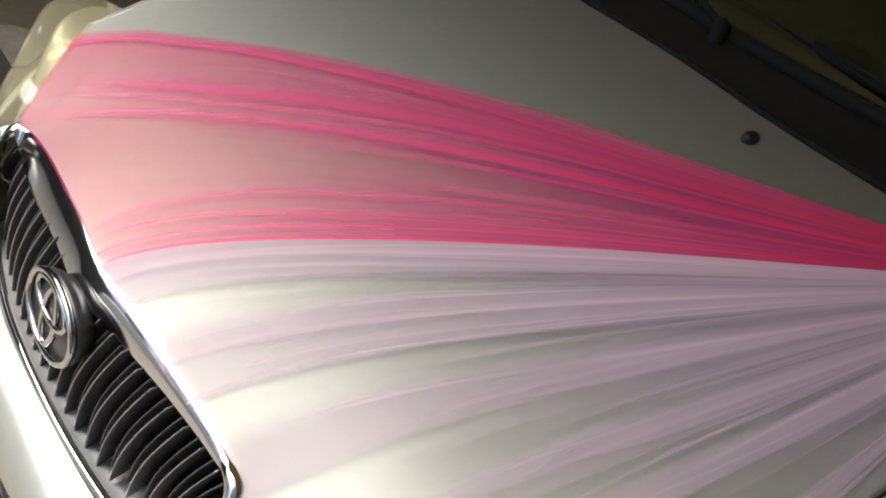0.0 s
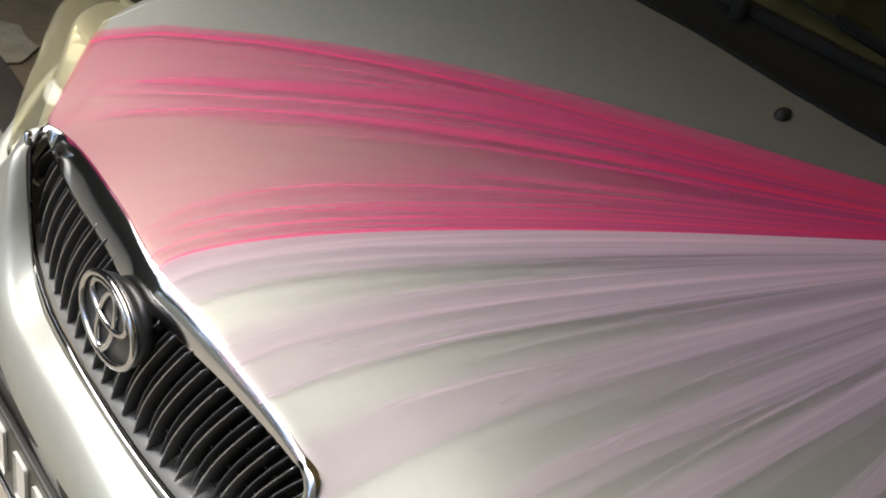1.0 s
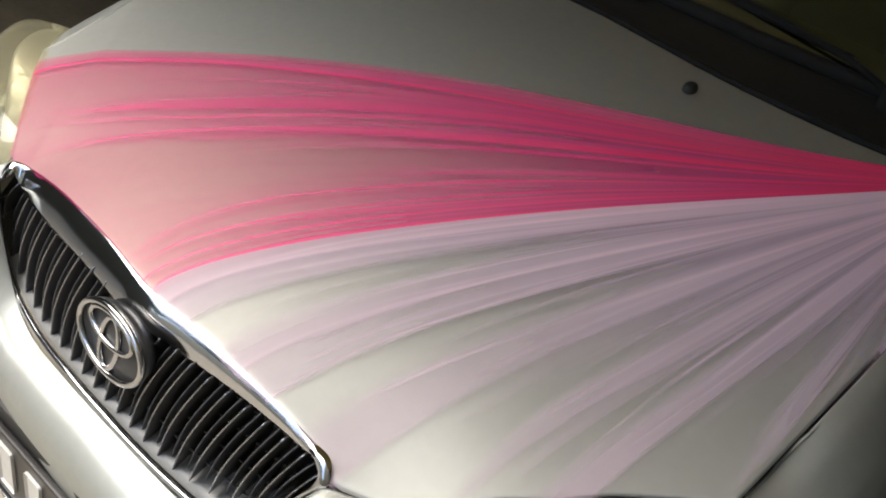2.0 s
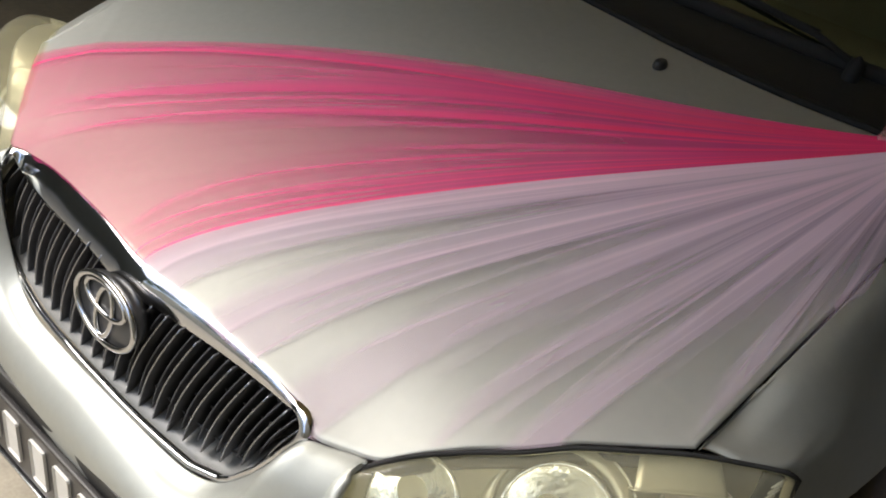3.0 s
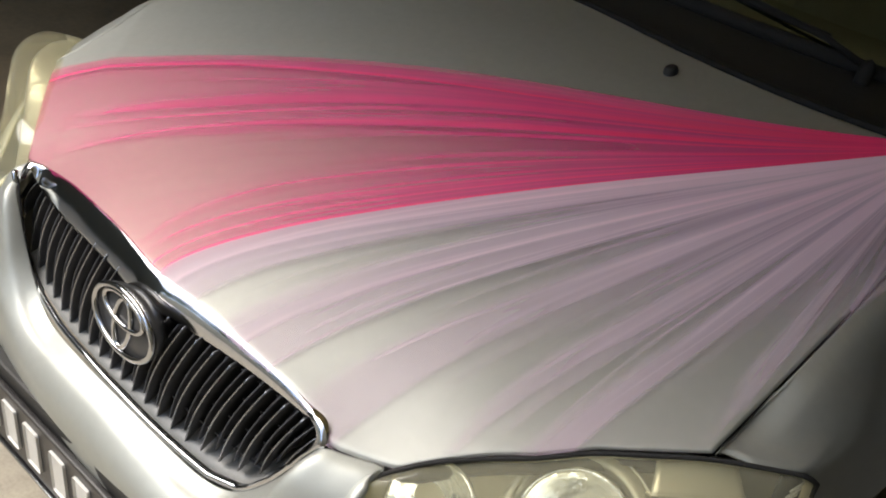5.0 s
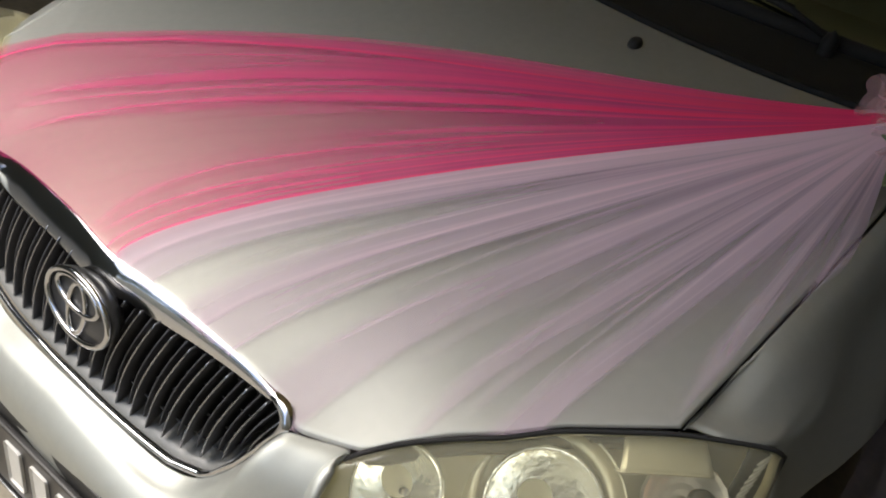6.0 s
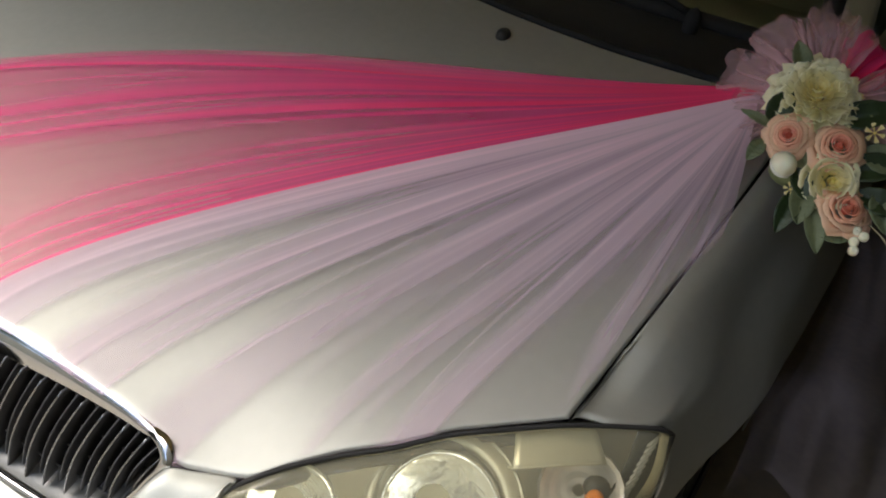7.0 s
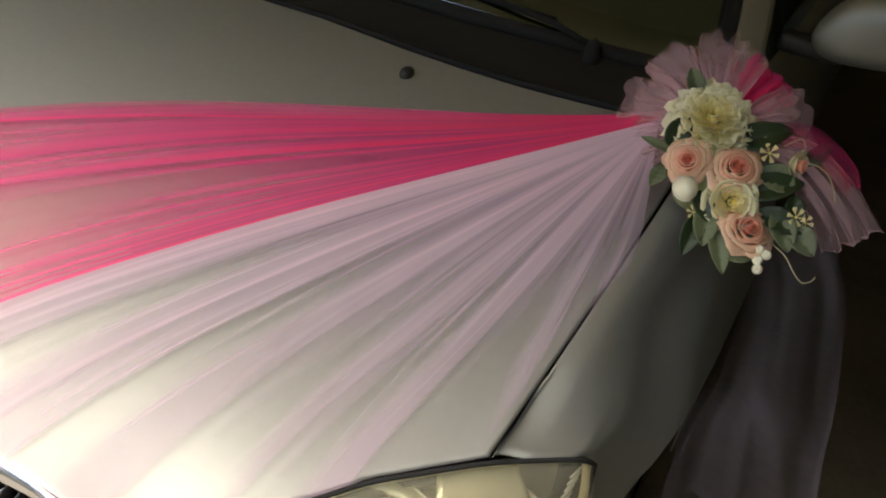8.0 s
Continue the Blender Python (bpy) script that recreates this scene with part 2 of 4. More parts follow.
bumper_out = smooth_path([(0, -0.128), (0.12, -0.126), (0.20, -0.120), (0.255, -0.113), (0.30, -0.106), (0.335, -0.100), (0.362, -0.094),
                          (0.41, -0.083), (0.446, -0.073), (0.475, -0.062), (0.51, -0.047), (0.555, -0.024), (0.605, 0.006), (0.66, 0.048),
                          (0.72, 0.110), (0.775, 0.190), (0.825, 0.285), (0.858, 0.385), (0.872, 0.470)])


far_top = smooth_path([(0, -0.068, 0.533), (0.12, -0.060, 0.524), (0.20, -0.048, 0.514), (0.255, -0.036, 0.530), (0.30, -0.024, 0.576), (0.335, -0.014, 0.636), (0.366, 0.000, 0.676),
                       (0.41, 0.036, 0.684), (0.452, 0.024, 0.690), (0.478, 0.010, 0.640), (0.494, -0.004, 0.596), (0.530, -0.004, 0.592), (0.562, 0.008, 0.596), (0.594, 0.036, 0.612),
                       (0.640, 0.078, 0.630), (0.704, 0.142, 0.655), (0.765, 0.212, 0.670), (0.820, 0.292, 0.665), (0.850, 0.360, 0.645)])


def bumper_skin(u, v):
    p, side = abs(2 * u - 1), 1 if u >= 0.5 else -1
    a, b = bumper_top(p) if side > 0 else far_top(p), bumper_out(p)
    if side < 0:
        a[1] -= shift(-a[0]) * (1 - 0.6 * smoothstep(0.5, 0.65, a[0]))
    near = smoothstep(0.60, 0.69, a[2]) if side > 0 else 0.0
    rows = [(a[0], a[1], a[2]), (a[0] * 0.7 + b[0] * 0.3, a[1] * 0.72 + b[1] * 0.28, a[2] * 0.985 - 0.002 + near * 0.002),
            (a[0] * 0.3 + b[0] * 0.7, a[1] * 0.40 + b[1] * 0.60, 0.492 + (a[2] - 0.503) * (0.55 + 0.25 * near)), (b[0] * 0.9 + a[0] * 0.1, b[1] * 0.94 + a[1] * 0.06, 0.466 + (a[2] - 0.503) * (0.3 + 0.15 * near)),
            (b[0], b[1], 0.43), (b[0] * 0.999, b[1] + 0.002, 0.40), (b[0] * 0.985, b[1] + 0.02, 0.27), (b[0] * 0.95, b[1] + 0.07, 0.19)]
    x, y, z = smooth_path(rows)(v)
    if side < 0:
        k = (1 - smoothstep(0.36, 0.45, x)) * (1 - smoothstep(0.1, 0.5, v))
        x, y = x * (1 + 0.13 * k), y - 0.035 * x * k
    return x * side, y + shift(x * side) * (1 - 0.6 * smoothstep(0.5, 0.65, x)), z


part("front_bumper", sheet(bumper_skin, 150, 42, 0.006, True), silver, car, "silver painted front bumper with a rounded crease")

# ---- grille ----
grille_right = lerp_table([(0, 0.541), (0.15, 0.527), (0.20, 0.522), (0.257, 0.537), (0.276, 0.553), (0.311, 0.598), (0.341, 0.648), (0.363, 0.683), (0.376, 0.700)])
grille_left = lerp_table([(0, 0.541), (0.10, 0.542), (0.20, 0.534), (0.30, 0.534), (0.35, 0.542), (0.382, 0.556), (0.402, 0.580), (0.414, 0.62), (0.420, 0.66), (0.424, 0.70)])


def grille_bottom(x):
    return grille_right(x) if x >= 0 else grille_left(-x)


def grille_foot(x):
    return -0.060 + 0.38 * x * x + 0.03 * x


grille = part("grille", sheet(lambda u, v: (-0.42 + 0.79 * u, 0.080 + 0.4 * (-0.42 + 0.79 * u) ** 2, 0.50 + 0.22 * v), 24, 6, 0.01), void, car, "dark radiator grille with upright slats in a chrome surround")


slat_top_y = lerp_table([(-0.43, 0.036), (-0.363, 0.022), (-0.271, 0.004), (-0.185, -0.010), (-0.106, -0.020), (0.0, -0.024), (0.127, -0.020), (0.189, -0.010), (0.253, 0.003), (0.319, 0.018), (0.36, 0.026)])
slat_top_z = lerp_table([(-0.43, 0.674), (-0.363, 0.688), (-0.271, 0.702), (-0.185, 0.712), (-0.106, 0.718), (0.0, 0.720), (0.127, 0.716), (0.189, 0.711), (0.253, 0.704), (0.319, 0.695), (0.36, 0.688)])
slat_foot_z = lerp_table([(-0.43, 0.60), (-0.41, 0.536), (-0.393, 0.518), (-0.334, 0.526), (-0.20, 0.530), (0.0, 0.534), (0.13, 0.533), (0.234, 0.546), (0.277, 0.571), (0.30, 0.60)])
slat_lean = lerp_table([(-0.40, -0.022), (-0.25, -0.028), (-0.10, -0.046), (0.05, -0.054), (0.22, -0.054), (0.34, -0.038)])


def slat(x, set_back, half):
    """One upright blade: a swept, polished front edge on a deep dark body, cut to a point at its foot."""
    xf = x + slat_lean(x)
    top = Vector((x, slat_top_y(x) + set_back, slat_top_z(x)))
    foot = Vector((xf, grille_foot(xf) + 0.008 + set_back, slat_foot_z(xf) + set_back * 0.8))
    out = Vector((0.0, -0.8, 0.35))
    bm = bmesh.new()
    n = 14
    rows = []
    for i in range(n + 1):
        f = i / n
        p = foot.lerp(top, f) + out * 0.017 * math.sin(math.pi * f) ** 0.9
        rows.append([bm.verts.new((p.x + dx * half, p.y + dy, p.z + 0.5 * dy * (1 - f) ** 2)) for dx, dy in ((0.0, 0.0), (0.9, 0.0012), (1, 0.005), (0.7, 0.055), (-0.7, 0.055), (-1, 0.005), (-0.9, 0.0012))])
    for a, b in zip(rows, rows[1:]):
        for k in range(7):
            bm.faces.new((a[k], a[(k + 1) % 7], b[(k + 1) % 7], b[k])).material_index = 0 if k in (0, 6) else 1
    bm.faces.new(rows[0][::-1]).material_index = 1
    bm.faces.new(rows[-1]).material_index = 1
    bmesh.ops.recalc_face_normals(bm, faces=bm.faces[:])
    return bm


for k in range(-11, 12):
    x = 0.0318 * k if k >= 0 else 0.035 * k - 0.0006 * k * k
    part("slat", slat(x, 0.0, 0.0014), (slat_grey, slat_dark), grille)
    if -11 < k < 11:
        part("inner_slat", slat(x + 0.0165, 0.010, 0.0012), (slat_dark, slat_dark), grille)
for k in range(4):
    rail = [(x, slat_top_y(x) + 0.030 - 0.012 * k, slat_top_z(x) - 0.030 - 0.036 * k) for x in np.linspace(-0.37 + 0.01 * k, 0.32 - 0.018 * k, 40)]
    part("cross_rail", tube(rail, 0.0018, 6), slat_dark, grille)
part("shelf", sheet(lambda u, v: (-0.375 + 0.665 * u, grille_foot(-0.375 + 0.665 * u) + 0.002 + 0.075 * v, grille_bottom(-0.375 + 0.665 * u) + 0.004 + 0.022 * v), 80, 4, 0.004), shelf_grey, grille, "grey ledge under the slats")


def bar_edge(x, back, drop):
    rise = 0.003 * (1 - smoothstep(-0.06, 0.0, x)) if back == 0 else 0.0
    return (x, front_edge(x) + 0.005 + rise - back, crown(x, front_edge(x)) + 0.003 + rise - drop)


bar_outer = smooth_path([(-0.418, 0.000, 0.692), (-0.424, 0.012, 0.704), (-0.415, 0.022, 0.712)] + [bar_edge(x, 0, 0) for x in (-0.38, -0.29, -0.2, -0.1, 0, 0.1, 0.2, 0.28, 0.32)]
                        + [(0.354, 0.023, 0.722), (0.371, 0.013, 0.711), (0.375, 0.004, 0.697), (0.362, -0.002, 0.670), (0.350, -0.010, 0.648)])
bar_inner = smooth_path([(-0.408, -0.008, 0.690), (-0.412, 0.002, 0.700), (-0.405, 0.010, 0.705)] + [bar_edge(*p) for p in ((-0.38, 0.018, 0.028), (-0.29, 0.024, 0.044), (-0.2, 0.025, 0.047), (-0.1, 0.025, 0.047),
                        (0, 0.026, 0.048), (0.1, 0.020, 0.040), (0.2, 0.014, 0.028), (0.275, 0.010, 0.020), (0.318, 0.010, 0.013))] + [(0.338, 0.011, 0.715), (0.357, 0.005, 0.707), (0.358, -0.001, 0.691), (0.347, -0.011, 0.667), (0.337, -0.015, 0.646)])


def top_chrome(u, v):
    a, b = bar_outer(u), bar_inner(u)
    wide = float(np.linalg.norm(a - b))
    out = np.array((0.0, -0.75, 0.66))
    if v < 0.7:
        f = v / 0.7
        badge = math.exp(-((a[0] - 0.012) / 0.040) ** 4)
        p = a + (b - a) * f + out * ((0.07 + 0.06 * smoothstep(0.0, 0.06, a[0])) * wide + 0.001 + 0.006 * badge * f) * math.sin(math.pi * f ** (0.55 + 0.45 * smoothstep(0.0, 0.06, a[0]))) ** 0.8 + np.array((0.0, -0.004, -0.009)) * badge * f
    else:
        f = (v - 0.7) / 0.3
        p = b + (a - b) * f - out * 0.010 * math.sin(math.pi * f)
    return float(p[0]), float(p[1]), float(p[2])


part("chrome_top", sheet(top_chrome, 140, 20), chrome, grille, "polished chrome bar along the bonnet's edge")
lower = [(x, grille_foot(x) - 0.004, grille_bottom(x) - 0.002) for x in np.concatenate((np.linspace(-0.424, -0.36, 24), np.linspace(-0.355, 0.25, 60), np.linspace(0.255, 0.343, 24)))]
part("chrome_rim", tube(lower, 0.0055, 10), chrome, grille, "thin chrome rim round the foot of the grille")

# emblem: crossed plain ovals in an oval ring, on a dark round pad
emblem_turn = Matrix.Translation((0.008, -0.057, 0.685)) @ Matrix.Rotation(radians(90 - 9), 4, "X")


def oval(cx, cy, rx, ry, r, lift=0.0, n=48):
    return tube([emblem_turn @ Vector((cx + rx * math.cos(a), cy + ry * math.sin(a), lift)) for a in np.linspace(0, math.tau, n, endpoint=False)], r, 8, True, 1.0, emblem_turn.to_3x3().col[2])


pad_bm = disc_ring([(0.0, 0.004), (0.9, 0.004), (1.0, 0.0), (1.03, -0.005), (0.97, -0.014), (0.80, -0.030), (0.0, -0.030)], 48, (0, 0, 0), Matrix.Identity(4))
bmesh.ops.transform(pad_bm, matrix=emblem_turn @ Matrix.Diagonal((0.075, 0.050, 1, 1)), verts=pad_bm.verts[:])
emblem = part("emblem", pad_bm, badge_grey, car, "dark oval pad with crossed chrome ovals")
part("ring", oval(0, 0, 0.075, 0.0490, 0.0050, 0.006), chrome, emblem)
part("upright_oval", oval(0, -0.002, 0.020, 0.041, 0.0044, 0.006), chrome, emblem)
part("level_oval", oval(0, 0.020, 0.050, 0.0235, 0.0044, 0.007), chrome, emblem)

# ---- number plate: plain bars stand for the writing ----
PLATE_TURN = Matrix.Translation((-0.03, 0, 0.352)) @ Matrix.Rotation(radians(-5), 4, "Y")


def plate_block(x0, x1, y0, y1, z0, z1, bevel):
    bm = block(x0, x1, y0, y1, z0, z1, bevel)
    bmesh.ops.transform(bm, matrix=PLATE_TURN, verts=bm.verts[:])
    return bm


plate = part("number_plate", plate_block(-0.305, 0.305, -0.141, -0.128, -0.072, 0.066, 0.004), plate_black, car, "black number plate with pale bars", False)
part("plate_rim", plate_block(-0.307, 0.307, -0.147, -0.128, -0.081, -0.075, 0.002), chrome, plate, "", False)
part("plate_recess", plate_block(-0.325, 0.325, -0.1275, -0.10, -0.088, 0.092, 0.006), black_plastic, plate, "black recess behind the plate", False)
for k in range(8):
    x = -0.259 + k * 0.0755 - (0.006 if k < 3 else -0.006)
    part("bar", plate_block(x - 0.0235, x + 0.0235, -0.1435, -0.140, -0.043, 0.044, 0.006), plate_white, plate, "", False)


# ---- headlamps ----
far_hem = smooth_path([(x + 0.026 * k, y + 0.016 * k, z - 0.004 * k) for x, y, z, k in ((-0.490, -0.003, 0.600, 0), (-0.481, 0.010, 0.639, 0.1), (-0.463, 0.022, 0.682, 0.2), (-0.490, 0.045, 0.690, 0.5), (-0.521, 0.067, 0.694, 0.8), (-0.564, 0.096, 0.709, 1), (-0.605, 0.126, 0.714, 1), (-0.650, 0.159, 0.719, 1), (-0.702, 0.196, 0.726, 1), (-0.756, 0.243, 0.732, 1), (-0.805, 0.289, 0.731, 1), (-0.845, 0.335, 0.722, 1))])
far_limb = smooth_path([(-0.494, -0.002, 0.598), (-0.514, -0.003, 0.596), (-0.535, -0.002, 0.596), (-0.556, 0.004, 0.602), (-0.575, 0.018, 0.634), (-0.608, 0.046, 0.674),
                        (-0.650, 0.075, 0.690), (-0.690, 0.100, 0.704), (-0.724, 0.122, 0.716), (-0.795, 0.178, 0.745), (-0.850, 0.260, 0.742), (-0.860, 0.325, 0.718)])
def headlamp(side):
    def skin(u, v, inset=0.0):
        if side < 0:
            a, b = far_hem(u), far_limb(u)
            f = min(v / 0.6, 1.0)
            p = Vector(a + (b - a) * f) + Vector((-0.2, -0.5, 0.8)) * 0.014 * math.sin(math.pi * f) * math.sin(math.pi * min(max(u, 0.0), 1.0)) ** 0.5
            if v > 0.6:
                p += Vector((0.05, 0.5, -0.8)) * (v - 0.6) * 0.25 * math.sin(math.pi * min(u + 0.02, 0.98)) ** 0.5
            return p + Vector((0.5, 0.6, -0.6)) * inset * 0.5
        a, b = lamp_top(u, side) - Vector((0, 0, 0.002)), lamp_bottom(u, side)
        out = Vector((side * (0.25 + 0.6 * u), -0.85 + 0.35 * u, 0.35)).normalized()
        bulge = math.sin(math.pi * v) ** 0.8 * math.sin(math.pi * min(max(u, 0.02), 0.98)) ** 0.5
        return a.lerp(b, v) + out * (0.030 * bulge - inset)

    body = part("headlamp", sheet(lambda u, v: skin(0.02 + 0.96 * u, 0.02 + 0.96 * v, 0.085 * max(0.0, math.sin(math.pi * v)) ** 0.3 * max(0.0, math.sin(math.pi * u)) ** 0.22 + 0.004), 40, 16, 0.003, side > 0), lamp_housing, car, "yellowed clear-lens headlamp in a black gasket")
    part("lens", sheet(lambda u, v: skin(u, v), 48, 16, 0.003, side > 0), lens_clear if side > 0 else lens_yellowed, body, "clear lens" if side > 0 else "yellowed lens").visible_shadow = False
    if side > 0:
        rim = [lamp_top(t, side) + Vector((0, 0, 0.001)) for t in np.linspace(0, 1, 40)] + [lamp_bottom(t, side) for t in np.linspace(1, 0, 40)]
    else:
        rim = [Vector(far_hem(t)) for t in np.linspace(0, 1, 40)] + [skin(t, 1.0) for t in np.linspace(1, 0, 40)]
    part("gasket", tube(rim, 0.0036 if side > 0 else 0.0008, 6, True), rubber, body, "black rubber gasket")

    def bowl(u, v, r, name, inset=0.015, mat=lamp_metal):
        c = Vector(skin(u, v, inset + 0.012))
        face = Vector((side * (0.05 + 0.20 * u), -0.66, 0.74)).normalized().to_track_quat("Z", "Y").to_matrix().to_4x4()
        prof = [(r * f, r * 0.9 * (f * f - 1.0)) for f in (0.03, 0.1, 0.18, 0.27, 0.38, 0.5, 0.62, 0.75, 0.88, 1.0)] + [(r * 1.03, 0.002), (r * 1.09, 0.0), (r * 1.10, -0.012)]
        part(name, disc_ring(prof, 36, c, face), mat, body, "silvered round reflector")
        part("bulb_cap", disc_ring([(0.0, -r * 0.55), (r * 0.08, -r * 0.57), (r * 0.10, -r * 0.65), (r * 0.10, -r * 0.9)], 16, c, face), badge_grey, body)

    if side < 0:
        bowl(0.20, 0.42, 0.020, "inner_reflector", 0.020)
        return
    bowl(0.25, 0.46, 0.058, "inner_reflector", 0.024)
    bowl(0.49, 0.50, 0.074, "main_reflector", 0.018)
    c = Vector(skin(0.49, 0.50, 0.040))
    face = Vector((0.15, -0.66, 0.74)).normalized().to_track_quat("Z", "Y").to_matrix().to_4x4()
    part("bezel", disc_ring([(0.083, -0.03), (0.088, -0.002), (0.090, 0.0), (0.100, -0.003), (0.108, -0.012), (0.110, -0.014), (0.1115, -0.011), (0.113, -0.016), (0.113, -0.04)], 48, c, face), lamp_box, body, "double ring round the main reflector")
    part("reflector_box", sheet(lambda u, v: skin(0.59 + (0.155 + 0.02 * v) * u, 0.05 + (0.20 + 0.05 * u) * v, 0.030 - 0.016 * v), 12, 6, 0.004, True), lamp_box, body, "plain beige panel")
    part("box_lip", sheet(lambda u, v: skin(0.59 + 0.175 * u, 0.25 + 0.05 * u + 0.05 * v, 0.014 + 0.03 * v), 12, 3, 0.003, True), lamp_box, body)
    c = Vector(skin(0.74, 0.56, 0.030))
    face = Vector((0.30, -0.66, 0.69)).normalized().to_track_quat("Z", "Y").to_matrix().to_4x4()
    prof = [(0.058 * f, 0.036 * (f * f - 1.0) + 0.003 * (k % 2)) for k, f in enumerate((0.15, 0.3, 0.45, 0.6, 0.75, 0.9, 1.0))] + [(0.061, -0.01)]
    part("turn_reflector", disc_ring(prof, 18, c, face), lamp_facets, body, "faceted turn-signal reflector", False)
    c = Vector(skin(0.76, 0.53, 0.016))
    part("bulb_socket", disc_ring([(0.0, -0.002), (0.014, -0.003), (0.018, -0.006), (0.017, -0.03)], 20, c + Vector((0, 0, 0.004)), face), black_plastic, body, "dark bulb socket")
    part("amber_bulb", disc_ring([(0.0, 0.010), (0.008, 0.008), (0.012, 0.0), (0.012, -0.02)], 16, c + Vector((0.002, -0.010, -0.004)), face), amber, body, "orange bulb")
    part("end_panel", sheet(lambda u, v: skin(0.77 + 0.08 * (1 - v) + (0.19 - 0.05 * v) * u, 0.04 + 0.86 * v, 0.020), 10, 12, 0.002, True), black_plastic, body, "dark end panel behind the ribs")
    low_u, low_v = lerp_table([(0, 0.867), (3, 0.840), (6, 0.823), (9, 0.815), (12, 0.812)]), lerp_table([(0, 0.16), (12, 0.83)])
    top_u, top_v = lerp_table([(0, 0.932), (3, 0.887), (6, 0.863), (9, 0.845), (12, 0.840)]), lerp_table([(0, 0.05), (12, 0.75)])
    for k in range(12):
        a, b = (low_u(k), low_v(k)), (top_u(k), top_v(k))
        line = [Vector(skin(a[0] + (b[0] - a[0]) * t, a[1] + (b[1] - a[1]) * t, 0.010)) for t in np.linspace(0, 1, 5)]
        part("rib", tube(line, lambda t: 0.0021 - 0.0006 * abs(2 * t - 1), 6), plate_white, body, "pale lens rib")


headlamp(1)
headlamp(-1)


# ---- wings, doors, cabin ----
def arch(y, z):
    """Lowest height of the wing round the wheel."""
    d = 0.335 ** 2 - (y - 0.86) ** 2
    return max(z, 0.31 + math.sqrt(d)) if d > 0 else z


wing_nose = lerp_table([(0.738, 0.772), (0.795, 0.769), (0.836, 0.766), (0.853, 0.750), (0.87, 0.72)])


def wing(side):
    def skin(u, v):
        yf = [front_edge(0.738 * side) + 0.002] + [y + shift(-0.80) * (side < 0) for y in (0.386, 0.419, 0.452, 0.466, 0.470)]
        y0 = float(np.interp(u, (0, 0.25, 0.375, 0.47, 0.54, 1.0), yf))
        y = y0 + v * (1.42 - y0)
        g = min(max((y - 0.35) / 0.65, 0), 1)
        xg = (0.7405 + 0.042 * g) if y < 1.0 else 0.7825 + 0.02 * (y - 1.0)
        zg = crown(xg, min(y, 1.02)) + 0.06 * max(0, y - 1.02) - 0.001
        zl = arch(y, 0.22)
        roll = smoothstep(0.03, 0.28, y - y0)
        wide = 0.866 + 0.063 * smoothstep(0.0, 0.32, y - y0)
        if side < 0:
            fl = front_left(0.738)
            xg = 0.738 + 0.042 * min(max((y - fl) / (rear_edge(0.738) - fl), 0), 1) - 0.003
            zg = crown(-xg, min(y, 1.02)) + 0.06 * max(0, y - 1.02) - 0.001
        pts = [(xg, zg - (0.006 if side > 0 else 0.002)), (xg + 0.002, zg - 0.001), (xg + 0.038 - 0.008 * roll, zg - 0.007 - 0.005 * roll), (xg + 0.074 - 0.020 * roll, zg - 0.028 - 0.012 * roll), (min(xg + 0.106, wide - 0.02) - 0.026 * roll, zg - 0.066 - 0.024 * roll), (wide - 0.005 - 0.022 * roll, zg - 0.14 - 0.03 * roll), (wide, max(0.62, zl + 0.03)), (wide - 0.006, max(0.45, zl + 0.01)), (wide - 0.019, zl)]
        x, z = smooth_path(pts)(u)
        if u < 0.56:
            z -= max(0.0, z - 0.001 - wing_nose(x)) * (1 - smoothstep(0.0, 0.16, y - y0)) * (1 - smoothstep(0.46, 0.56, u))
        if side < 0:
            f = 1 - smoothstep(0.0, 0.20, y - y0)
            z -= 0.012 * f * smoothstep(0.03, 0.3, u)
        return x * side, y, z
    part("wing", sheet(skin, 60, 60, 0.004, side < 0), silver, car, "silver front wing rolling over into the wheel arch")


wing(1)
wing(-1)


def wheel(x, y, side):
    w = tagged(new("wheel"), "black tyre on a plain alloy rim")
    w.parent = car
    turn = Matrix.Rotation(radians(90), 4, "Y")
    part("tyre", disc_ring([(0.20, -0.09), (0.285, -0.095), (0.308, -0.07), (0.31, 0.0), (0.308, 0.07), (0.285, 0.095), (0.20, 0.09)], 48, (x, y, 0.31), turn), rubber, w)
    part("rim", disc_ring([(0.0, 0.03 * side), (0.05, 0.04 * side), (0.17, 0.02 * side), (0.2, 0.085 * side), (0.205, -0.085 * side), (0, -0.085 * side)], 48, (x, y, 0.31), turn), alloy, w)


for side in (1, -1):
    wheel(0.79 * side, 0.86, side)
    wheel(0.77 * side, 3.40, side)
    part("arch_liner", sheet(lambda u, v: (side * (0.55 + 0.31 * v), 0.86 - 0.34 * math.cos(math.pi * u), 0.31 + 0.34 * math.sin(math.pi * u)), 24, 3, 0.005), void, car, "dark wheel arch liner")


def flank(side):
    def skin(u, v):
        y = 1.425 + v * 2.98
        t = smoothstep(0.80, 1.0, v)
        zb = 1.04 + 0.04 * math.sin(v * 2.2)
        d = 0.36 ** 2 - (y - 3.40) ** 2
        zl = max(0.22, 0.31 + math.sqrt(d)) if d > 0 else 0.22
        pts = [(0.79, zb), (0.825, zb - 0.03), (0.865, zb - 0.14), (0.884, zb - 0.28), (0.884, max(0.55, zl + 0.04)), (0.868, zl)]
        x, z = smooth_path(pts)(u)
        return side * (x - 0.14 * t), y, z
    part("flank", sheet(skin, 24, 60, 0.004, side < 0), silver, car, "silver door side")


flank(1)
flank(-1)

